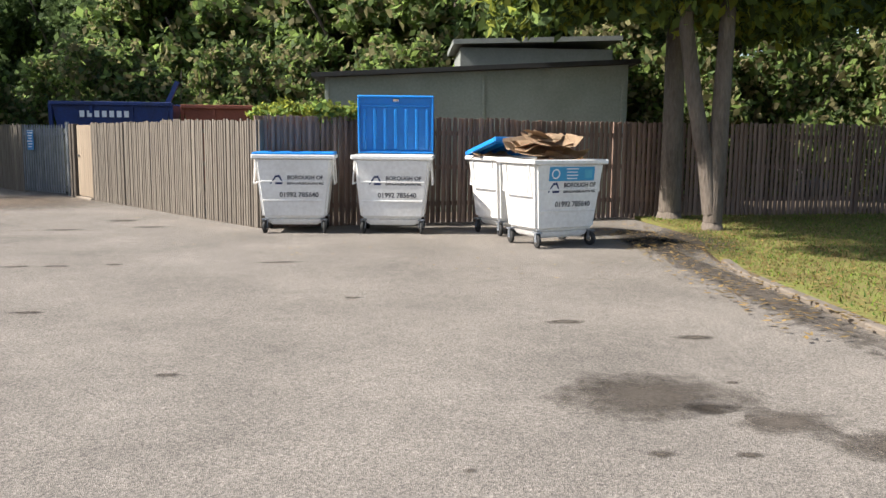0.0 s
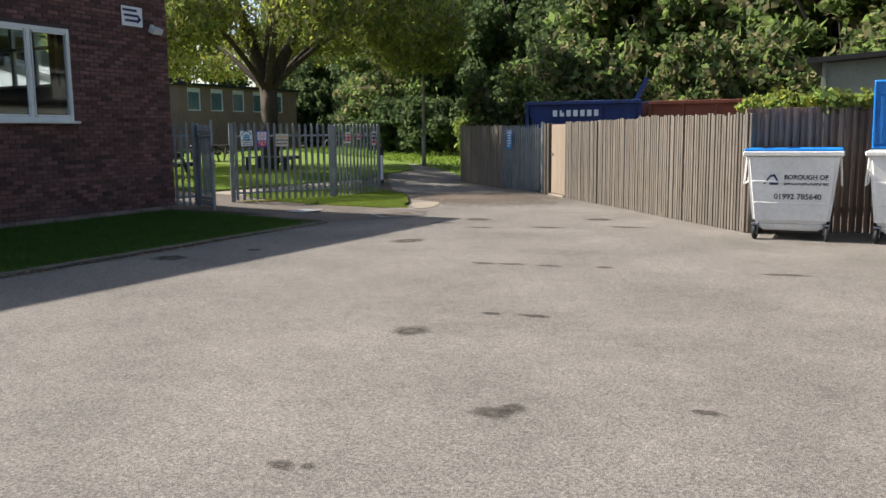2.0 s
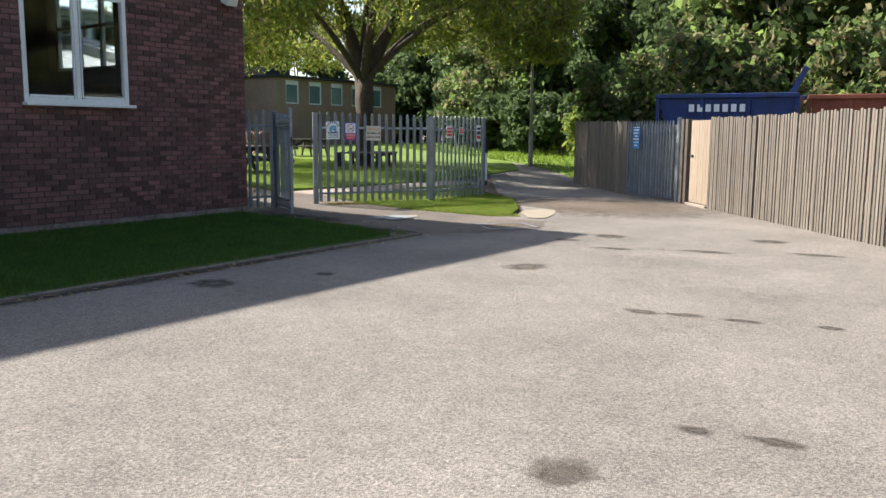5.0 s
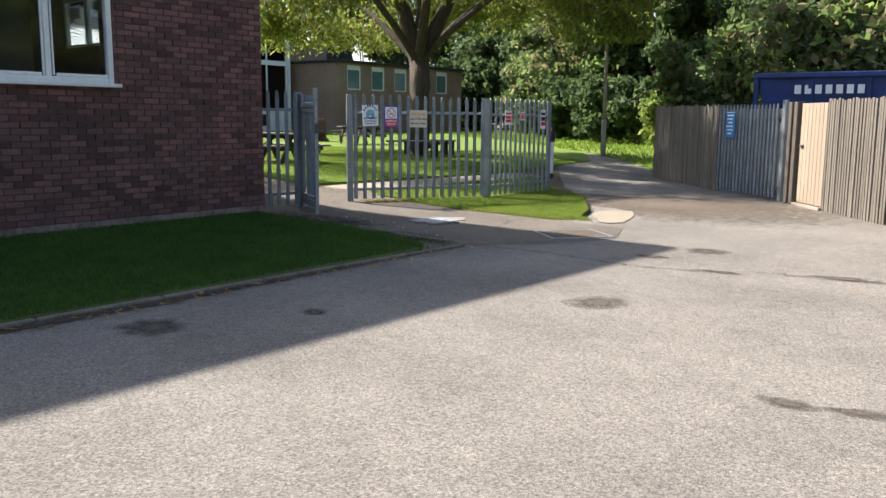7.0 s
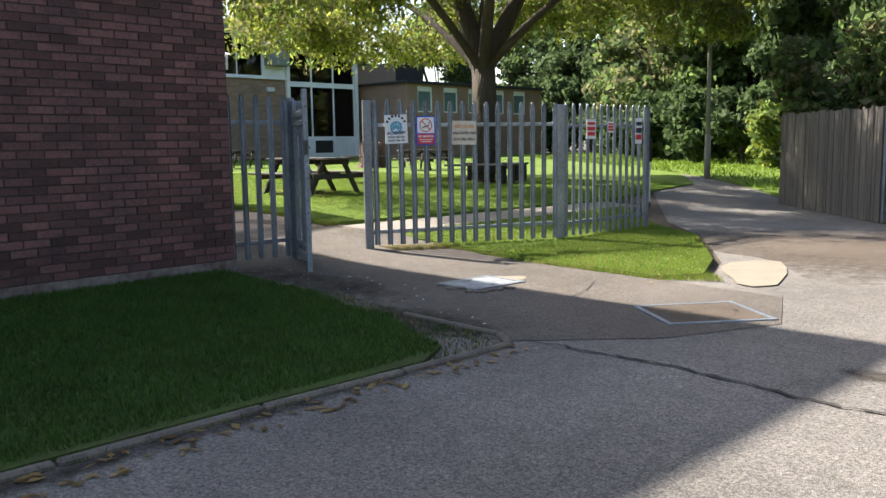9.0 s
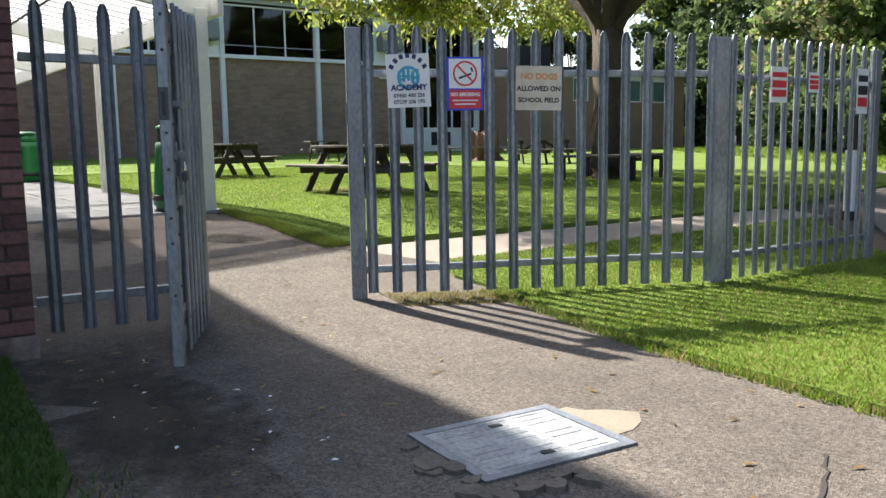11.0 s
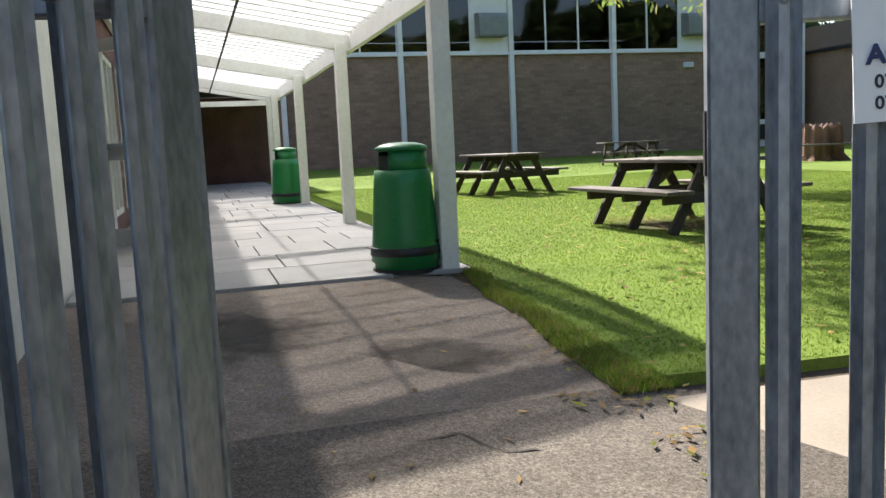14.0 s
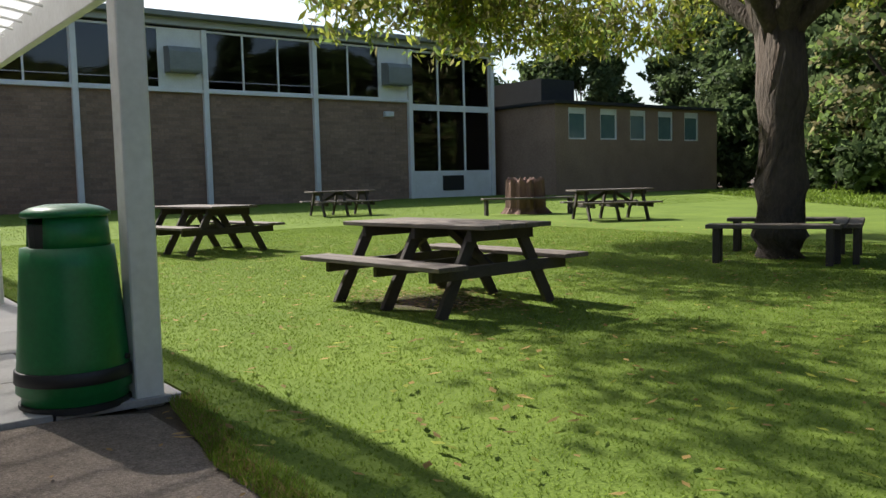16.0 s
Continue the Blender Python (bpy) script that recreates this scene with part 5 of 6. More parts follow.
        ring(st, M["paper"], -0.28, 0, 0.07, 0.018)
        for k in range(4):
            flat(st, M["paper"], 0, 0.07 - 0.045 * k, 0.2 - 0.02 * (k % 2), 0.014)
        flat(st, M["teal"], 0.28, 0.0, 0.13, 0.12)
    return root


wheeled_bin(pose(0.27, 13.02, -0.05, 0, 0, 2), 0, "white wheeled waste bin with closed blue lid")
wheeled_bin(pose(1.84, 13.02, -0.05, 0, 0, -3), -83, "white wheeled waste bin with raised blue lid")
wheeled_bin(pose(3.78, 12.95, -0.05, 0, 0, 26), -15, "white wheeled waste bin with half-open blue lid and cardboard")
wheeled_bin(pose(4.15, 11.5, -0.05, 0, 0, 26), None, "overfull white wheeled bin heaped with flattened cardboard", True)


def cardboard(cx, cy, z, n, seed, spread):
    r = rng(seed)
    for i in range(n):
        w, d = r.uniform(0.35, 0.75), r.uniform(0.3, 0.55)
        bm = bmesh.new()
        g = 4
        vs = [[bm.verts.new((w * (a / g - 0.5), d * (b / g - 0.5), 0.05 * math.sin(3 * a / g + i) + r.uniform(-0.012, 0.012) + (0.1 if a == g else 0))) for b in range(g + 1)] for a in range(g + 1)]
        for a in range(g):
            for b in range(g):
                bm.faces.new((vs[a][b], vs[a + 1][b], vs[a + 1][b + 1], vs[a][b + 1]))
        bmesh.ops.solidify(bm, geom=bm.faces[:], thickness=0.008)
        tagged(part("cardboard", bm, M["card"], m=pose(cx + r.uniform(-spread, spread), cy + r.uniform(-spread, spread) * 0.6, z + 0.022 * i, r.uniform(-22, 22), r.uniform(-22, 22), r.uniform(0, 180))), "crumpled flattened brown cardboard box in the bin", "cardboard", "cardboard in the bins")


cardboard(4.05, 11.5, 1.2, 14, 5, 0.34)
cardboard(3.5, 12.8, 1.12, 3, 9, 0.25)
tagged(part("cardboard_fill", hull(0.9, 0.7, 0.7, 1.08, 0.8, 1.15, 0.05), M["card"], m=pose(4.15, 11.5, 0, 0, 0, 26)), "packed brown cardboard filling the bin", "cardboard")


# ---- litter bins ----
def litter_bin(x, y, turn):
    root = tagged(empty("litter_bin", pose(x, y, ground_z(x) + 0.02, 0, 0, turn) @ Matrix.Diagonal((1, 1, 0.89, 1))), "green plastic litter bin with black band beside a canopy post", "litter bin", "green litter bins")
    bm = lathe([(0.245, 0.0), (0.26, 0.03), (0.26, 0.08), (0.285, 0.1), (0.27, 0.3), (0.235, 0.8), (0.225, 0.92)], 32)
    part("body", bm, M["green"], root, smooth=True)
    part("band", lathe([(0.288, 0.155), (0.292, 0.16), (0.287, 0.225), (0.282, 0.23)], 32), M["black"], root, "black band", smooth=True)
    part("base", lathe([(0.25, -0.01), (0.275, 0.0), (0.275, 0.035), (0.25, 0.04)], 32), M["black"], root)
    k = 24
    bm = bmesh.new()
    pts = []
    for i in range(k + 1):
        a = math.radians(-140 + 280 * i / k)
        pts.append((math.cos(a), math.sin(a)))
    for (c0, s0), (c1, s1) in zip(pts, pts[1:]):
        v = [bm.verts.new((q * rr, w * rr, z)) for q, w, rr, z in ((c0, s0, 0.212, 0.88), (c1, s1, 0.212, 0.88), (c1, s1, 0.20, 1.1), (c0, s0, 0.20, 1.1))]
        bm.faces.new(v)
    bmesh.ops.remove_doubles(bm, verts=bm.verts[:], dist=0.001)
    bmesh.ops.solidify(bm, geom=bm.faces[:], thickness=0.012)
    part("hood", bm, M["green"], root, smooth=True)
    part("cap", lathe([(0.205, 1.09), (0.218, 1.1), (0.212, 1.122), (0.17, 1.145), (0.1, 1.162), (0.01, 1.165)], 32), M["green"], root, smooth=True)
    # Solid black core paints the shade inside the hood opening.
    part("liner", lathe([(0.17, 0.5), (0.185, 1.05)], 20), M["black"], root, "black core standing in for the shaded inside of the bin")
    part("lock", boxes(((0.2, -0.19, 0.27), (0.03, 0.03, 0.03)), bevel=0.006), M["black"], root)
    return root


litter_bin(-16.7, 15.36, 95)
litter_bin(-25.7, 15.4, 95)


# ---- picnic tables ----
def picnic_table(m, label):
    root = tagged(empty("picnic_table", m), label, "picnic table", "courtyard picnic tables")
    L = 1.8
    for i in range(5):
        part("tabletop_plank", boxes(((0, (i - 2) * 0.147, 0.74), (L, 0.14, 0.04)), bevel=0.006), M["table_wood"], root)
    for s in (-1, 1):
        for k in (0, 1):
            part("seat_plank", boxes(((0, s * (0.60 + 0.147 * k), 0.44), (L, 0.14, 0.04)), bevel=0.006), M["table_wood"], root)
    for sx in (-0.66, 0.0, 0.66):
        for s in (-1, 1):
            part("leg", boxes(((sx, s * 0.42, 0.36), (0.045, 0.1, 0.8), (s * 27, 0, 0)), bevel=0.004), M["leg_wood"], root)
        part("seat_beam", boxes(((sx + 0.045, 0, 0.37), (0.045, 1.46, 0.1)), bevel=0.004), M["leg_wood"], root)
        part("top_beam", boxes(((sx + 0.045, 0, 0.67), (0.045, 0.68, 0.1)), bevel=0.004), M["leg_wood"], root)
        if sx:
            part("brace", boxes(((sx * 0.55, 0, 0.52), (0.62, 0.05, 0.07), (0, math.copysign(33, sx), 0)), bevel=0.004), M["leg_wood"], root)
    return root


for x, y, a in ((-18.05, 18.8, 4), (-24.9, 19.3, 8), (-25.6, 29.6, 62), (-33.6, 26.9, 80)):
    picnic_table(pose(x, y, ground_z(x) + 0.02, 0, 0, a) @ Matrix.Diagonal((1.07, 1.07, 0.97, 1)), "weathered dark timber picnic table on the lawn")


def bench(m, L):
    root = tagged(empty("bench", m), "plain weathered timber plank bench round the tree", "bench", "timber benches")
    for k in (-1, 1):
        part("seat_plank", boxes(((0, k * 0.085, 0.45), (L, 0.16, 0.05)), bevel=0.006), M["table_wood"], root)
        for s in (-1, 1):
            part("leg", boxes(((k * (L / 2 - 0.12), s * 0.1, 0.21), (0.08, 0.075, 0.43)), bevel=0.006), M["leg_wood"], root)
        part("cross_rail", boxes(((k * (L / 2 - 0.12), 0, 0.385), (0.06, 0.12, 0.07)), bevel=0.004), M["leg_wood"], root)


TX, TY = -18.0, 24.2
for a in range(3):
    q = pose(TX, TY, ground_z(TX) + 0.03, 0, 0, 25 + 90 * a)
    bench(q @ pose(0, -0.8, 0), 1.5)
bench(pose(-29.05, 30.2, ground_z(-29.0) + 0.03, 0, 0, 60), 2.6)
stump = tagged(empty("tree_stump", pose(-29.65, 30.65, ground_z(-30))), "old split tree stump standing in the lawn", "stump")
bm = lathe([(0.7, 0), (0.55, 0.2), (0.52, 0.93), (0.46, 1.0), (0.3, 0.9)], 44)
for v in bm.verts:
    v.co.x *= 1 + 0.1 * math.sin(v.co.y * 17)
for v in bm.verts:
    v.co *= 1 + 0.07 * math.sin(11 * math.atan2(v.co.y, v.co.x))
part("trunk", bm, M["stump_wood"], stump)

# ---- manholes ----
def cover(x, y, turn, w, d, mat, label):
    root = tagged(empty("manhole_cover", pose(x, y, ground_z(x) + 0.008, 0, 0, turn)), label, "manhole cover")
    part("frame", boxes(((0, d / 2 + 0.02, 0), (w + 0.08, 0.04, 0.012)), ((0, -d / 2 - 0.02, 0), (w + 0.08, 0.04, 0.012)), ((w / 2 + 0.02, 0, 0), (0.04, d, 0.012)), ((-w / 2 - 0.02, 0, 0), (0.04, d, 0.012))), M["steel"], root)
    part("plate", boxes(((0, 0, -0.002), (w - 0.008, d - 0.008, 0.012))), mat, root)
    n = 9
    for i in range(n):
        for k in range(3):
            if (i * 5 + k * 3) % 7 > 1:
                part("tread", boxes((((i + 0.5) / n * w - w / 2, (k - 1) * d * 0.3, 0.004), (0.012, d * 0.24, 0.004)), bevel=0.0015), mat, root)
    for sx in (-1, 1):
        part("lift_hole", boxes(((sx * w * 0.36, 0, 0.005), (0.03, 0.05, 0.003))), M["black"], root)
    return root


cover(-8.97, 13.89, -6, 0.44, 0.56, M["worn_plate"], "worn grey steel manhole cover in the path")
sheet("cover_surround", blob(-8.96, 14.08, 0.26, 0.27, 77), M["tan_concrete"], 0.0075, "pale sandy concrete round the manhole cover", "patch")
broken = tagged(empty("broken_concrete"), "broken concrete lumps round the manhole cover", "rubble", kind="structure")
r = rng(78)
for i in range(22):
    bx, by = -8.97 + r.uniform(-0.34, 0.34), 13.49 + r.uniform(-0.06, 0.05)
    if i > 12:
        bx, by = -8.61 + r.uniform(-0.03, 0.06), 13.5 + r.uniform(0, 0.35)
    part("lump", prism(blob(0, 0, r.uniform(0.025, 0.055), r.uniform(0.025, 0.05), 800 + i, 0, 8), 0, 0.010 + 0.0006 * i), M["kerb"], broken, m=pose(bx, by, ground_z(bx) + 0.004, 0, 0, r.uniform(0, 360)))
cover(-6.79, 13.9, 52, 0.74, 0.62, M["soil"], "rusty brown manhole cover at the drive edge")


# ---- skips, sheds, lamp posts, van ----
def skip(m, L, H, mat, label):
    root = tagged(empty("skip", m), label, "skip", "skips behind the fence")
    bm = hull(L - 1.0, 1.5, 0.1, L, 1.8, H, 0.02)
    part("body", bm, mat, root)
    n = max(2, int(L / 0.8))
    for i in range(n + 1):
        part("rib", boxes(((-L / 2 + L * i / n, -0.88, H - 0.35), (0.09, 0.1, 0.7), (4, 0, 0))), mat, root)
    part("rim", boxes(((0, -0.92, H), (L + 0.06, 0.12, 0.1)), ((0, 0.92, H), (L + 0.06, 0.12, 0.1)), bevel=0.01), mat, root)
    return root


sk = skip(pose(-6.0, 23.4, 0, 0, 0, 6), 3.1, 2.28, M["skip_blue"], "dark blue steel skip with faded white letters")
for i in range(7):
    part("white_mark", boxes(((-0.75 + 0.19 * i, -0.93, 2.0 + 0.0), (0.12, 0.012, 0.17))), M["paper"], sk, "faded white block lettering")
part("arm", boxes(((1.5, -0.5, 2.55), (0.12, 0.12, 0.8), (0, 25, 0))), M["skip_blue"], sk)
skip(pose(-2.6, 24.3, 0, 0, 0, 4), 3.4, 2.25, M["rust"], "rust red steel skip")

shed = tagged(empty("shed"), "dark green sheet-clad shed with black felt roof", "shed")
bm = bmesh.new()
pts = [(0.35, -0.1), (6.6, -0.1), (6.6, 3.0), (0.35, 2.66)]
lo = [bm.verts.new((x, 16.9, z)) for x, z in pts]
hi = [bm.verts.new((x, 20.4, z)) for x, z in pts]
for i in range(4):
    bm.faces.new((lo[i], lo[(i + 1) % 4], hi[(i + 1) % 4], hi[i]))
bm.faces.new(lo[::-1])
bm.faces.new(hi)
bmesh.ops.recalc_face_normals(bm, faces=bm.faces[:])
part("cladding", bm, M["shed"], shed)
part("roof", boxes(((3.45, 18.6, 2.88), (6.7, 3.9, 0.09), (0, -3.1, 0))), M["felt"], shed)
for x in (0.4, 3.6, 6.5):
    part("batten", boxes(((x, 16.88, 1.35), (0.06, 0.05, 2.7))), M["shed"], shed)
shed2 = tagged(empty("grey_shed"), "pale grey sheet-clad shed behind the fence", "shed")
part("cladding", boxes(((5.4, 23.2, 1.9), (4.0, 3.0, 3.8))), M["grey_sheet"], shed2)
part("roof", boxes(((5.4, 23.2, 4.0), (4.4, 3.5, 0.12), (0, -2, 0))), M["grey_sheet"], shed2)


def lamp_post(x, y, h):
    root = tagged(empty("lamp_post", pose(x, y, ground_z(x))), "tall pale grey steel lamp post", "lamp post", "lamp posts")
    part("pole", tube((0, 0, 0), (0, 0, 1.2), 0.085, 0.08, 12, tube((0, 0, 1.2), (0, 0, h), 0.065, 0.045, 12)), M["pole_grey"], root, smooth=True)
    part("lantern", boxes(((0.25, 0, h + 0.03), (0.55, 0.2, 0.1)), bevel=0.03), M["lamp"], root)


lamp_post(-14.8, 29.8, 5.0)
lamp_post(-32, 57, 6.0)

marker = tagged(empty("marker_post", pose(-12.0, 21.9, ground_z(-12))), "black and white marker post with orange reflector", "post")
part("post", boxes(((0, 0, 0.42), (0.12, 0.08, 0.84)), bevel=0.01), M["paper"], marker)
part("top", boxes(((0, 0, 1.05), (0.15, 0.11, 0.42)), bevel=0.015), M["black"], marker, "black top")
part("foot", boxes(((0, 0, 0.05), (0.125, 0.085, 0.12)), bevel=0.006), M["black"], marker)
part("reflector", boxes(((0.02, -0.058, 1.14), (0.05, 0.01, 0.1)), bevel=0.002), M["orange"], marker, "orange reflector")

van = tagged(empty("parked_van", pose(-7.5, 0.0, -0.05)), "tall dark parked van beside the lawn", "van")
bm = bmesh.new()
prof = [(-3.0, 0.35), (4.0, 0.35), (4.12, 0.55), (4.08, 1.1), (3.9, 1.4), (3.57, 1.9), (2.6, 3.1), (1.8, 3.4), (-2.9, 3.45), (-3.05, 1.2)]
lo = [bm.verts.new((-0.95, y, z)) for y, z in prof]
hi = [bm.verts.new((0.95, y, z)) for y, z in prof]
for i in range(len(prof)):
    bm.faces.new((lo[i], lo[(i + 1) % len(prof)], hi[(i + 1) % len(prof)], hi[i]))
bm.faces.new(lo[::-1])
bm.faces.new(hi)
bmesh.ops.recalc_face_normals(bm, faces=bm.faces[:])
bmesh.ops.bevel(bm, geom=bm.edges[:], offset=0.06, segments=2, affect="EDGES")
part("body", bm, M["van"], van)
for sx in (-1, 1):
    part("mirror", boxes(((sx * 1.1, 3.85, 1.45), (0.35, 0.12, 0.3)), bevel=0.04), M["black"], van)
    for y in (-2.0, 3.0):
        part("wheel", lathe([(0.1, -0.1), (0.33, -0.1), (0.34, 0.1), (0.1, 0.1)], 20), M["rubber"], van, m=pose(sx * 0.8, y, 0.34, 0, 90, 0))

# ---- trees ----
def limb_path(p0, p1, bend, k=5):
    p0, p1 = Vector(p0), Vector(p1)
    out = []
    for i in range(k + 1):
        f = i / k
        p = p0.lerp(p1, f)
        p.z += bend * math.sin(math.pi * f)
        out.append(p)
    return out


def limb(bm, pts, r0, r1, sides=9, rough=0.06):
    rings = []
    for i, p in enumerate(pts):
        d = (pts[min(i + 1, len(pts) - 1)] - pts[max(i - 1, 0)]).normalized()
        q = d.to_track_quat("Z", "Y").to_matrix()
        rr = r0 + (r1 - r0) * i / (len(pts) - 1)
        rings.append([bm.verts.new(p + q @ Vector((math.cos(6.2832 * k / sides), math.sin(6.2832 * k / sides), 0)) * rr * (1 + rough * math.sin(k * 2.7 + i * 1.9))) for k in range(sides)])
    for a, b in zip(rings, rings[1:]):
        for k in range(sides):
            f = bm.faces.new((a[k], a[(k + 1) % sides], b[(k + 1) % sides], b[k]))
            f.smooth = True
    bm.faces.new(rings[-1])


def leaf_cloud(name, clumps, per, size, seed, mats, parent, long=1.7, droop=0.0):
    """Leaves as bent diamonds scattered through clumps (x, y, z, rx, ry, rz), denser near their skins."""
    r = rng(seed)
    n = per * len(clumps)
    c = np.repeat(np.array(clumps, float), per, axis=0)
    d = r.normal(size=(n, 3))
    d /= np.linalg.norm(d, axis=1)[:, None]
    rad = r.uniform(0.15, 1.0, n) ** 0.5
    lump = 1 + 0.28 * np.sin(d[:, 0] * 5 + c[:, 0]) * np.sin(d[:, 1] * 6 + c[:, 1] * 2) + 0.2 * np.sin(d[:, 2] * 8 + c[:, 2] * 3)
    p = c[:, :3] + d * c[:, 3:] * (rad * lump)[:, None]
    a = r.normal(size=(n, 3))
    a[:, 2] -= droop
    a /= np.linalg.norm(a, axis=1)[:, None]
    b = np.cross(a, r.normal(size=(n, 3)))
    b /= np.linalg.norm(b, axis=1)[:, None] + 1e-9
    s = size * r.uniform(0.55, 1.35, n)[:, None]
    nrm = np.cross(a, b)
    v = np.stack([p - a * s * long / 2, p + b * s / 2 + nrm * s * 0.15, p + a * s * long / 2, p - b * s / 2 + nrm * s * 0.15], axis=1).reshape(-1, 3)
    me = bpy.data.meshes.new(name)
    me.vertices.add(n * 4)
    me.vertices.foreach_set("co", v.ravel())
    me.loops.add(n * 4)
    me.loops.foreach_set("vertex_index", np.arange(n * 4, dtype=np.int32))
    me.polygons.add(n)
    me.polygons.foreach_set("loop_start", np.arange(0, n * 4, 4, dtype=np.int32))
    for m in mats:
        me.materials.append(m)
    me.polygons.foreach_set("material_index", r.integers(0, len(mats), n).astype(np.int32))
    me.update(calc_edges=True)
    return link(name, me, None, parent)


def tree(x, y, h, trunk_r, spread, seed, mats, label, per=260, size=0.2, base=0.3, clumps=40, bark="bark", fork=None, flat_=1.0):
    """A tapered trunk with limbs and a crown of leaf clumps. base: the share of the height below the crown."""
    r = rng(seed)
    z0 = ground_z(x) - 0.1
    root = tagged(empty("tree", pose(x, y, z0)), label, "tree")
    bm = bmesh.new()
    fork = fork or h * base
    lean = Vector((r.uniform(-0.2, 0.2), r.uniform(-0.2, 0.2), fork))
    tp = [Vector((0, 0, 0)), Vector((0, 0, 0.25)), lean * 0.35, lean * 0.7, lean]
    limb(bm, tp[1:], trunk_r * 1.05, trunk_r * 0.82, 12)
    limb(bm, tp[:2], trunk_r * 1.5, trunk_r * 1.05, 12)
    part("trunk", bm, M[bark], root)
    cl = []
    top = h - fork
    nl = 7
    for i in range(nl):
        a = 6.2832 * i / nl + r.uniform(-0.3, 0.3)
        out = spread * r.uniform(0.5, 0.9)
        tip = Vector((math.cos(a) * out, math.sin(a) * out, fork + top * r.uniform(0.25, 0.9)))
        bm = bmesh.new()
        limb(bm, limb_path(lean - Vector((0, 0, 0.15)), tip, 0.6), trunk_r * 0.45, 0.04, 8)
        part("limb", bm, M[bark], root)
    for i in range(clumps):
        a, u = r.uniform(0, 6.2832), r.uniform(0, 1)
        zz = fork + top * u
        prof = math.sin(math.pi * min(1, 0.18 + 0.8 * u)) ** 0.6
        rr = spread * prof * r.uniform(0.25, 1.0) ** 0.6
        s = spread * r.uniform(0.18, 0.34)
        cl.append((math.cos(a) * rr, math.sin(a) * rr, zz, s, s, s * 0.75 * flat_))
    leaf_cloud("crown", cl, per, size, seed + 1, mats, root)
    return root


L_, LD, LO, LY = M["leaf"], M["leaf_dark"], M["leaf_olive"], M["leaf_yellow"]

# the courtyard tree, with two heavy limbs and a wide drooping crown
root = tagged(empty("courtyard_tree", pose(TX, TY, ground_z(TX) - 0.05)), "large spreading tree with yellowing drooping foliage", "tree")
bm = bmesh.new()
limb(bm, [Vector(p) for p in ((0, 0, 0), (0, 0, 0.35), (0.02, 0, 1.0), (0, 0.02, 2.1), (-0.03, 0, 3.2))], 0.37, 0.30, 16)
part("trunk", bm, M["bark"], root)
for tip, r0 in (((2.4, 2.0, 8.2), 0.29), ((-1.6, -1.2, 8.4), 0.31), ((-3.5, 2.6, 6.5), 0.2), ((3.0, -2.6, 6.6), 0.2), ((0.4, 0.3, 9.0), 0.25), ((4.5, 0.2, 5.2), 0.14), ((-4.6, 0.3, 5.5), 0.14), ((0.5, -4.5, 5.4), 0.14), ((0.3, 4.6, 5.6), 0.14)):
    bm = bmesh.new()
    limb(bm, limb_path((-0.03, 0, 2.8), tip, 0.35, 6), r0 * 0.85, 0.04, 9)
    part("limb", bm, M["bark"], root)
r = rng(11)
cl = []
for i in range(132):
    a, rr = r.uniform(0, 6.2832), 6.9 * r.uniform(0, 1) ** 0.54
    z = 4.7 + r.uniform(0, 5.6) * (1 - (rr / 8.6) ** 2) - (0.8 if rr > 5 else 0)
    s = r.uniform(0.7, 1.3)
    cl.append((rr * math.cos(a), rr * math.sin(a), z, s, s, s * 0.8))
leaf_cloud("crown", cl, 900, 0.068, 12, (L_, LY, LO, LY), root, long=3.0, droop=1.0)

# trees over the lawn by the timber fence
for (x, y, h, tr, sp, sd) in ((7.2, 13.3, 9.5, 0.15, 3.6, 21), (7.1, 15.35, 10, 0.2, 3.4, 22), (11.5, 15.0, 9, 0.2, 3.8, 23)):
    made = tree(x, y, h, tr, sp, sd, (L_, LD), "tree beside the fence with dense overhanging leaves", per=520, size=0.13, clumps=44, bark="pale_bark", fork=4.3)
    if sd == 21:
        bm = bmesh.new()
        limb(bm, [Vector(p) for p in ((-0.02, 0, 0.4), (-0.14, 0.03, 1.2), (-0.36, 0.06, 2.2), (-0.55, 0.1, 3.4), (-0.7, 0.1, 5.2))], 0.15, 0.11, 11)
        part("stem", bm, M["pale_bark"], made)
r = rng(33)
cl = [(r.uniform(-3.6, 3.5), r.uniform(-1.6, 1.5), r.uniform(3.7, 4.9), 0.7, 0.7, 0.5) for _ in range(34)]
branch = tagged(empty("overhanging_branch", pose(7.4, 14.6, 0)), "low leafy branch over the fence, with unseen foliage added for shade", "branch")
# Unseen clumps higher up, added to cast shade on the tree lawn.
cl += [(r.uniform(-5.5, 0.5), r.uniform(-7, 0), r.uniform(5.3, 7.4), 0.85, 0.85, 0.5) for _ in range(95)]
bm = bmesh.new()
limb(bm, limb_path((0.3, -0.3, 4.2), (-3.5, -4.5, 6.0), 0.5), 0.1, 0.03, 7)
part("limb", bm, M["bark"], branch)
leaf_cloud("foliage", cl, 380, 0.12, 34, (L_, LD, LY), branch, long=2.2, droop=0.8)

# belt of tall trees closing the far side
BELT = [(-27, 52), (-22, 50), (-17, 47), (-13.5, 44), (-10, 40), (-7, 37), (-3.5, 35), (0, 33.5), (4, 31), (8, 29), (12, 27), (17, 25), (22, 22), (27, 18),
        (-32, 60), (-38, 66), (-46, 70), (-54, 74), (-64, 70), (-70, 58), (-8, 46), (2, 40), (12, 35), (-20, 58), (-2, 42), (26, 28)]
r = rng(44)
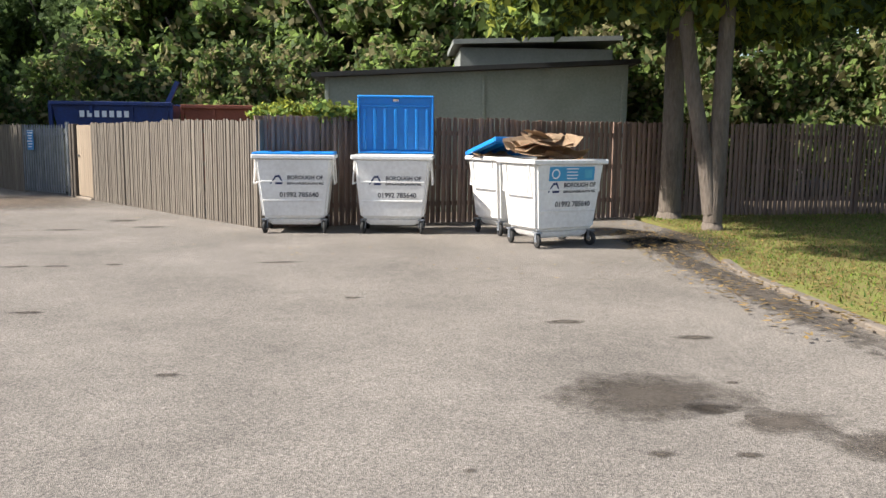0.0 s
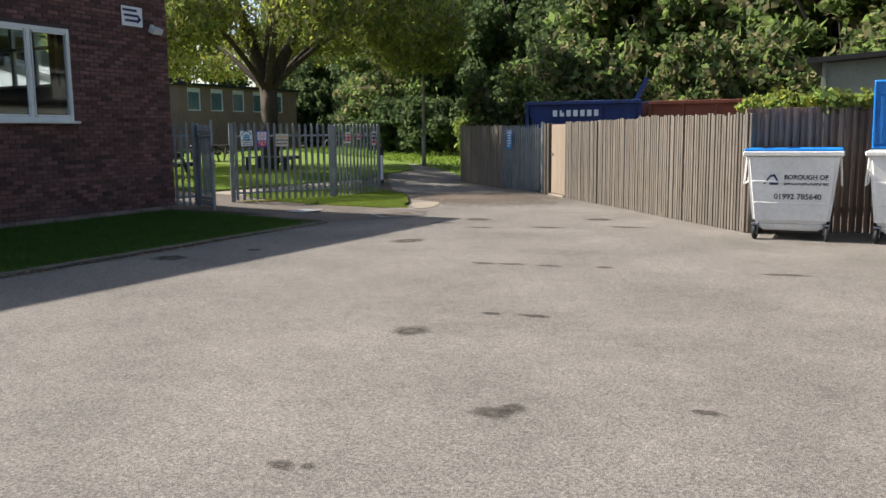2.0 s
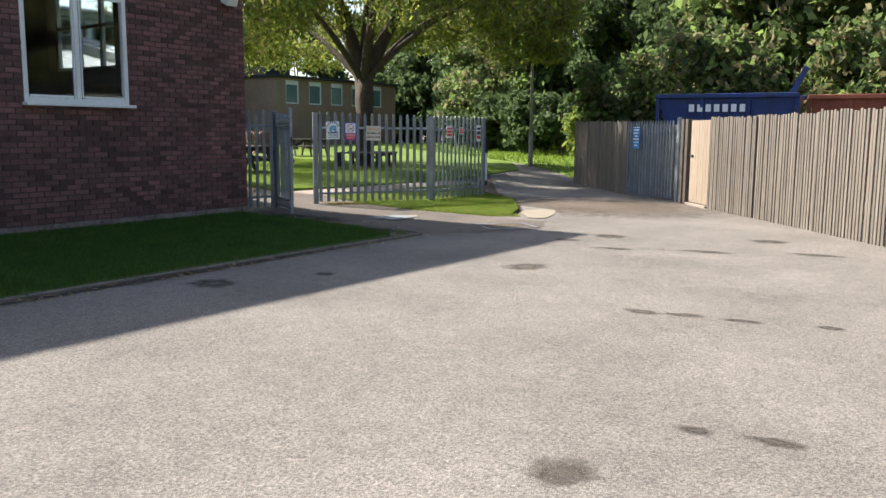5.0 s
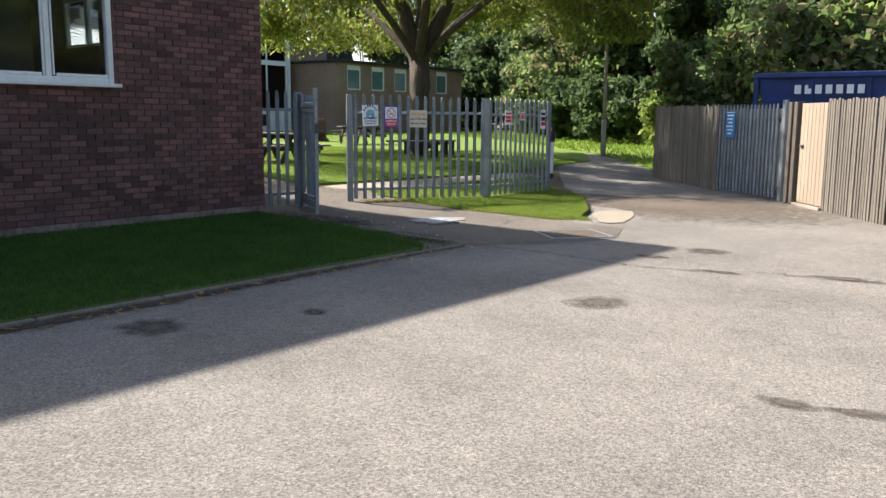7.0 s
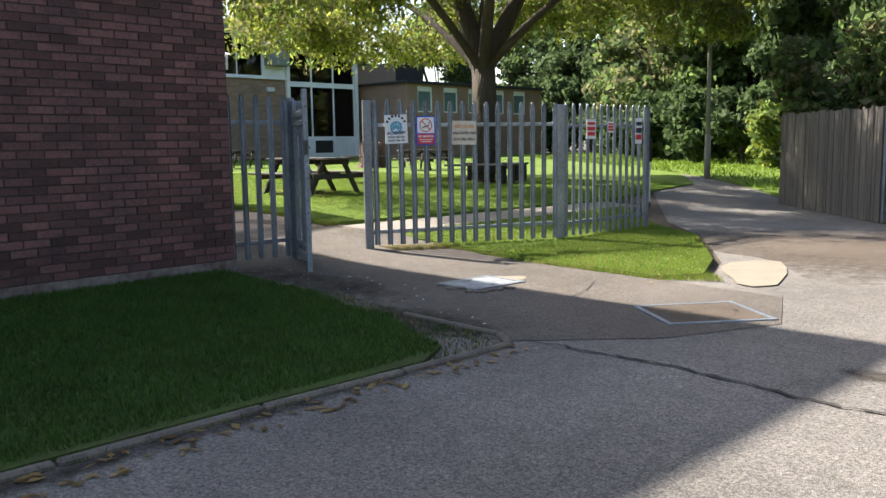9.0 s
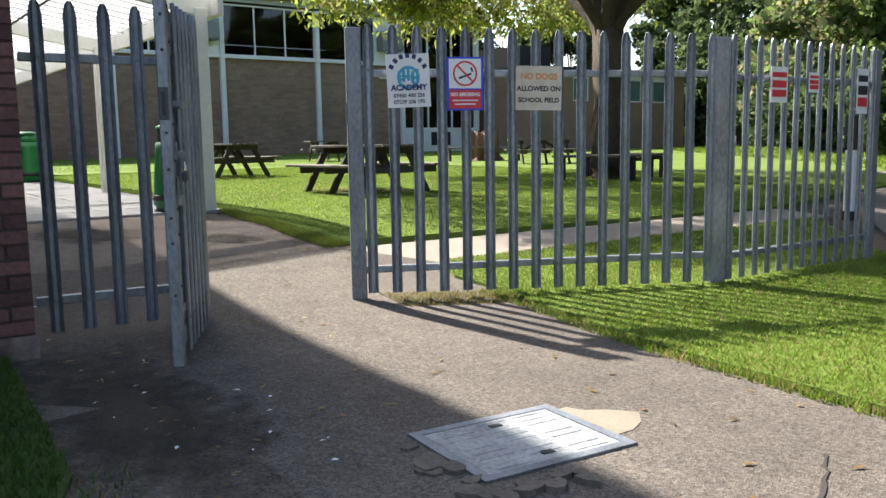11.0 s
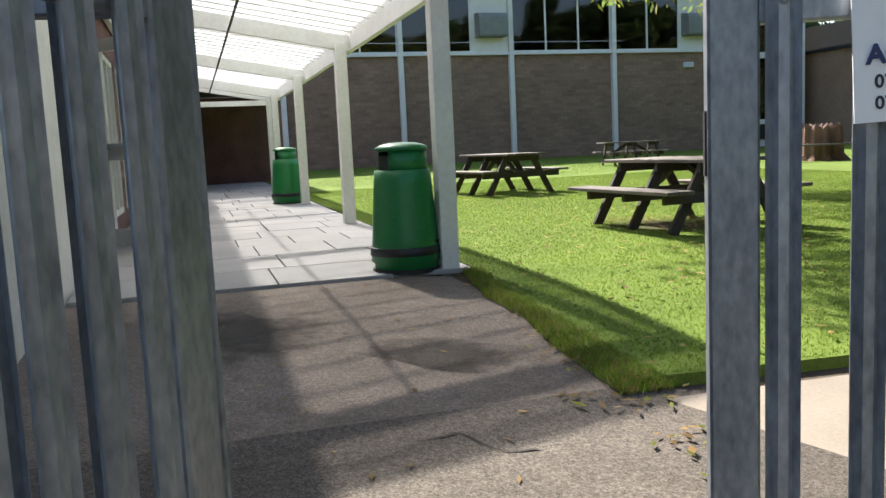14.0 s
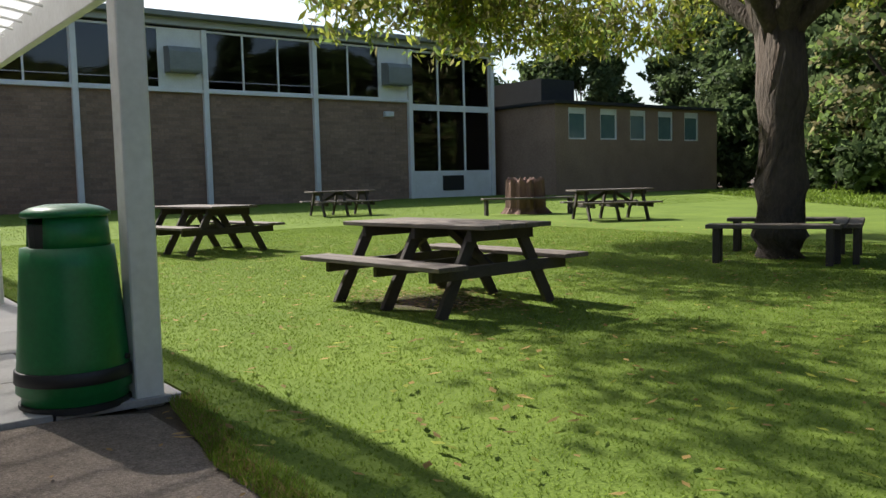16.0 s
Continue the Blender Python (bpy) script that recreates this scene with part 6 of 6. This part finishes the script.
for i, (x, y) in enumerate(BELT):
    far = y > 55
    h = r.uniform(10.5, 13.5) + (3 if far else 0)
    # Far and a few nearer trees: dark leaves only, deep woodland shade put into colour.
    tree(x + r.uniform(-0.8, 0.8), y + r.uniform(-0.8, 0.8), h, 0.28, r.uniform(3.6, 4.6) + (1.2 if far else 0), 60 + i, (LD,) if far or i in (2, 3, 4) else (L_, LO, L_, LD) if 5 <= i <= 9 else ((L_, LO, LD), (L_, LD), (LO, L_, LO, LD), (LD, L_))[i % 4], "tall dense tree in the boundary belt", per=300 if far else 430, size=0.3 if far else 0.24, base=0.12, clumps=70)


def shrub(x, y, w, d, h, seed, mats, label, n=26, per=320, size=0.1):
    r = rng(seed)
    root = tagged(empty("shrub", pose(x, y, ground_z(x))), label, "shrub")
    bm = bmesh.new()
    for k in range(5):
        limb(bm, limb_path((0.1 * k - 0.2, 0, -0.05), (r.uniform(-w, w) * 0.4, r.uniform(-d, d) * 0.4, h * 0.8), 0.1, 3), 0.03, 0.01, 5)
    part("stems", bm, M["bark"], root)
    cl = [(r.uniform(-w, w) / 2, r.uniform(-d, d) / 2, r.uniform(0.15, 0.85) * h, 0.22 * min(w, 3) , 0.22 * min(d, 3), 0.22 * h) for _ in range(n)]
    leaf_cloud("foliage", cl, per, size, seed + 1, mats, root)


shrub(-15.2, 36.5, 2.0, 1.8, 2.2, 301, (L_, L_, LY), "rounded bright green shrub", size=0.14)
shrub(-13.6, 37.0, 2.2, 1.6, 1.5, 303, (LO, L_), "low dry shrub at the drive edge", size=0.14)
for i, (x, y) in enumerate(((-19, 41), (-24, 44.5), (-10.5, 36), (-7, 33), (-29, 50), (-34, 56))):
    shrub(x, y, 5.5, 2.5, 3.2, 310 + 2 * i, (LD,), "dark shrubs filling the edge of the woods", n=30, per=320, size=0.22)
for i, (x, y) in enumerate(((-40.5, 61.5), (-46.5, 62.5))):
    shrub(x, y, 8.0, 3.0, 5.5, 380 + 2 * i, (LD,), "dark shrubs closing the view beyond the lawn", n=40, per=340, size=0.3)
for i, (x, y) in enumerate(((-6, 28.5), (-1.5, 28), (3, 26.5), (8.5, 24), (12.5, 22.5), (16.5, 21.5), (-10, 31))):
    shrub(x, y, 5.5, 2.6, 4.6, 340 + 2 * i, (L_, LO, LD), "tangled hedge of brambles behind the fence", n=36, per=420, size=0.16)
ivy = tagged(empty("ivy", pose(0.35, 13.85, 1.86)), "pale green ivy growing over the fence top", "ivy")
r = rng(71)
leaf_cloud("leaves", [(r.uniform(-0.85, 0.9), r.uniform(-0.1, 0.3) + 0.0, r.uniform(-0.06, 0.12), 0.2, 0.16, 0.12) for _ in range(26)], 60, 0.075, 72, (LY, L_), ivy, long=1.3)

# ---- grass and fallen leaves ----
def scatter(name, poly, n, seed, mats, h, w, label, category, box=None, flat_=False, lift=0.03):
    r = rng(seed)
    xs_, ys_ = [p[0] for p in poly], [p[1] for p in poly]
    x0, x1, y0, y1 = box or (min(xs_), max(xs_), min(ys_), max(ys_))
    px, py = r.uniform(x0, x1, n * 3), r.uniform(y0, y1, n * 3)
    ok = np.zeros(len(px), bool)
    k = len(poly)
    for i in range(k):
        (ax, ay), (bx, by) = poly[i], poly[i - 1]
        if ay == by:
            continue
        ok ^= ((ay > py) != (by > py)) & (px < (bx - ax) * (py - ay) / (by - ay) + ax)
    px, py = px[ok][:n], py[ok][:n]
    n = len(px)
    u = np.clip((-10.2 - px) / 5.7, 0, 1)
    pz = -0.05 + 0.28 * u * u * (3 - 2 * u) + np.clip(-16 - px, 0, 60) * 0.009 + lift
    a = r.uniform(0, 6.2832, n)
    hh = h * r.uniform(0.5, 1.3, n)
    base = np.stack([px, py, pz], 1)
    side = np.stack([np.cos(a), np.sin(a), np.zeros(n)], 1) * w * r.uniform(0.6, 1.3, n)[:, None]
    if flat_:
        fwd = np.stack([-np.sin(a), np.cos(a), r.uniform(-0.3, 0.4, n)], 1) * hh[:, None]
        v = np.stack([base - fwd, base + side + [0, 0, 0.006], base + fwd, base - side + [0, 0, 0.004]], 1)
        v[:, :, 2] = np.maximum(v[:, :, 2], base[:, 2][:, None] + 0.002)
        q = 4
    else:
        tip = np.stack([r.normal(0, 0.5, n) * hh, r.normal(0, 0.5, n) * hh, hh], 1)
        v = np.stack([base - side, base + side, base + tip], 1)
        q = 3
    me = bpy.data.meshes.new(name)
    me.vertices.add(n * q)
    me.vertices.foreach_set("co", v.reshape(-1, 3).ravel())
    me.loops.add(n * q)
    me.loops.foreach_set("vertex_index", np.arange(n * q, dtype=np.int32))
    me.polygons.add(n)
    me.polygons.foreach_set("loop_start", np.arange(0, n * q, q, dtype=np.int32))
    for m in mats:
        me.materials.append(m)
    me.polygons.foreach_set("material_index", r.integers(0, len(mats), n).astype(np.int32))
    me.update(calc_edges=True)
    return tagged(link(name, me, None), label, category, kind="stuff")


B_, DB = M["blade"], M["dry_blade"]
scatter("lawn_grass", LAWN, 430000, 401, (B_,), 0.015, 0.0035, "short bright green grass of the courtyard", "grass", box=(-29, -13.0, 15.5, 27))
scatter("lawn_grass", LAWN, 50000, 402, (B_,), 0.03, 0.006, "short bright green grass of the courtyard", "grass", box=(-46, -30, 15.7, 45))
scatter("verge_grass", VERGE, 90000, 403, (B_, B_, B_, B_, B_, DB), 0.022, 0.0035, "short green grass on the verge", "grass")
scatter("dry_grass", [(-11.6, 14.95), (-11.2, 14.9), (-10.15, 17.0), (-10.5, 17.2)], 9000, 404, (DB, DB, B_), 0.03, 0.004, "dry straw-coloured grass under the palisade", "grass", lift=0.0)
# Blades along the building use the green darkened for shade.
scatter("shaded_grass", YARD_LAWN, 130000, 405, (M["shade_dark_blade"],), 0.04, 0.005, "shaded green grass along the building", "grass", box=(-11.4, -7.4, 0, 12.7))
scatter("tree_lawn_grass", EAST_LAWN, 60000, 406, (B_, DB, M["shade_dark_blade"], DB), 0.04, 0.007, "patchy grass under the trees", "grass", box=(6.1, 16, 2, 17))
scatter("far_grass", FAR_LAWN, 25000, 407, (B_,), 0.12, 0.03, "grass beyond the drive", "grass")
FALL = M["fallen"]
scatter("fallen_leaves", LAWN, 2600, 411, (FALL, LY, FALL), 0.045, 0.016, "fallen yellow leaves on the lawn", "leaves", box=(-26, -13.4, 15.7, 28), flat_=True, lift=0.066)
scatter("fallen_leaves", [(-12, 12.8), (-8, 12.8), (-7.5, 15), (-11.4, 15.5), (-13.4, 15.5), (-16.4, 15.5), (-16.4, 12.8)], 130, 412, (FALL,), 0.03, 0.011, "fallen leaves on the path", "leaves", flat_=True, lift=0.008)
scatter("fallen_leaves", [(5, 6), (9, 6), (10, 16), (5, 14)], 1500, 413, (FALL, DB), 0.05, 0.02, "fallen brown leaves below the trees", "leaves", flat_=True, lift=0.05)
scatter("fallen_leaves", [(-7.42, 2), (-7.05, 2), (-7.0, 12.2), (-7.3, 12.2)], 420, 414, (FALL,), 0.04, 0.015, "fallen leaves along the kerb", "leaves", flat_=True, lift=0.006)
scatter("fallen_leaves", [(-6.5, 14), (4.5, 8), (5.5, 12), (-5, 19)], 200, 415, (FALL,), 0.03, 0.012, "scattered leaves on the asphalt", "leaves", flat_=True, lift=0.006)
scatter("fallen_leaves", [(5.0, 5.5), (5.9, 5.5), (6.9, 9), (7.4, 13.5), (5.2, 13.2), (5.2, 9)], 420, 425, (FALL, FALL, DB), 0.045, 0.018, "brown leaf litter at the kerb under the trees", "leaves", flat_=True, lift=0.04)
scatter("edge_grass", [(-13.3, 15.46), (-14.1, 15.48), (-14.7, 15.56), (-15.3, 15.54), (-16.4, 15.74), (-16.4, 15.9), (-15.3, 15.72), (-13.3, 15.72)], 9000, 420, (B_, B_, B_, DB), 0.045, 0.004, "ragged grass hanging over the path edge", "grass", lift=0.01)
scatter("edge_grass", [(-11.3, 15.60), (-9.4, 15.20), (-7.8, 15.04), (-7.3, 15.3), (-7.55, 15.6), (-9.4, 15.4), (-11.2, 15.8)], 7000, 421, (B_, B_, B_, DB), 0.04, 0.004, "ragged grass over the verge edge", "grass", lift=0.005)
# Corner tufts share the blade colour darkened for shade.
scatter("edge_grass", [(-7.35, 4.6), (-7.22, 12.1), (-7.6, 12.35), (-8.6, 12.5), (-9.6, 12.7), (-9.6, 12.4), (-8.4, 12.1), (-7.6, 11.7), (-7.5, 4.6)], 9000, 422, (M["shade_dark_blade"], M["shade_dark_blade"], DB), 0.035, 0.004, "thin ragged grass at the lawn corner", "grass", lift=0.005)
scatter("fallen_leaves", [(-12.6, 12.9), (-9, 12.7), (-7.6, 12.5), (-9.5, 13.5), (-11, 13.3)], 70, 423, (FALL, DB, FALL, M["paper"]), 0.018, 0.007, "leaves and pale scraps by the gate", "leaves", flat_=True, lift=0.01)
scatter("fallen_leaves", [(-12.3, 15.3), (-13.4, 15.2), (-14.4, 15.4), (-16.2, 15.6), (-16.2, 15.75), (-13.3, 15.8)], 120, 424, (FALL, FALL, LY), 0.04, 0.014, "fallen leaves along the lawn edge", "leaves", flat_=True, lift=0.02)
sheet("worn_patch", blob(-18.15, 18.8, 0.95, 0.7, 31, 0.1, 30), M["brown_drive"], 0.036, "bare worn earth under the picnic table", "dirt")
scatter("fallen_leaves", blob(-18.3, 18.8, 0.9, 0.6, 3), 500, 416, (FALL, DB), 0.035, 0.013, "dry brown leaves under the picnic table", "leaves", flat_=True, lift=0.05)

# ---- bricks of the near wall ----
def brick_face(me_name, items, depth=0.02):
    vs, fs = [], []
    for y0, y1, z0, z1, o in items:
        b = len(vs)
        X0, X1, e = WALL_X - 0.03, WALL_X + o, 0.003
        vs += [(X0, y0, z0), (X0, y1, z0), (X0, y1, z1), (X0, y0, z1), (X1, y0 + e, z0 + e), (X1, y1 - e, z0 + e), (X1, y1 - e, z1 - e), (X1, y0 + e, z1 - e)]
        fs += [(b + 4, b + 5, b + 6, b + 7), (b, b + 1, b + 5, b + 4), (b + 1, b + 2, b + 6, b + 5), (b + 2, b + 3, b + 7, b + 6), (b + 3, b, b + 4, b + 7)]
    return quads_mesh(me_name, vs, fs)


r = rng(500)
near, rest = [], []
z, course = 0.11, 0
while z < ROOF - 0.15:
    y = WALL_Y - 0.0 - (0.1125 if course % 2 else 0)
    first = course % 2
    top = WALL_Y
    spans = []
    if first:
        spans.append((WALL_Y - 0.1025, WALL_Y))
    while y > -8:
        spans.append((max(-8, y - 0.215), y))
        y -= 0.225
    for a, b in spans:
        if b - a < 0.04:
            continue
        seg = [(a, b)]
        for w0, w1, h0, h1 in WINS:
            if z + 0.065 > h0 and z < h1:
                nxt = []
                for p, q in seg:
                    if q <= w0 or p >= w1:
                        nxt.append((p, q))
                    else:
                        if p < w0:
                            nxt.append((p, w0))
                        if q > w1:
                            nxt.append((w1, q))
                seg = nxt
        for p, q in seg:
            if q - p > 0.03:
                it = (p, q, z, z + 0.065, r.uniform(-0.003, 0.004))
                (near if p > 10.95 and 0.3 < z < 2.9 else rest).append(it)
    z += 0.075
    course += 1
extra = near[300:]
for it in near[:300]:
    link("brick", brick_face("brick", [it]), M["brick"], east)
br = link("brickwork", brick_face("brickwork", rest + extra), M["brick"], east)
br["kind"] = "stuff"
hv = []
r = rng(501)
items = []
z, course = 0.3, 0
vs, fs = [], []
while z < HS:
    y = 15.5 + (0.23 if course % 2 else 0)
    while y < 38.1:
        b = len(vs)
        X = HX + 0.012 + r.uniform(-0.003, 0.003)
        y1 = min(y + 0.43, 38.15)
        vs += [(HX - 0.01, y, z), (HX - 0.01, y1, z), (HX - 0.01, y1, z + 0.13), (HX - 0.01, y, z + 0.13), (X, y, z), (X, y1, z), (X, y1, z + 0.13), (X, y, z + 0.13)]
        fs += [(b + 4, b + 5, b + 6, b + 7), (b, b + 1, b + 5, b + 4), (b + 1, b + 2, b + 6, b + 5), (b + 2, b + 3, b + 7, b + 6), (b + 3, b, b + 4, b + 7)]
        y += 0.45
    z += 0.15
    course += 1
hb = link("brickwork", quads_mesh("hall_brickwork", vs, fs), M["hall_brick"], hall)
hb["kind"] = "stuff"

for ob in list(scene.objects):
    if ob.name.split(".")[0] == "pane":
        ob.visible_shadow = False
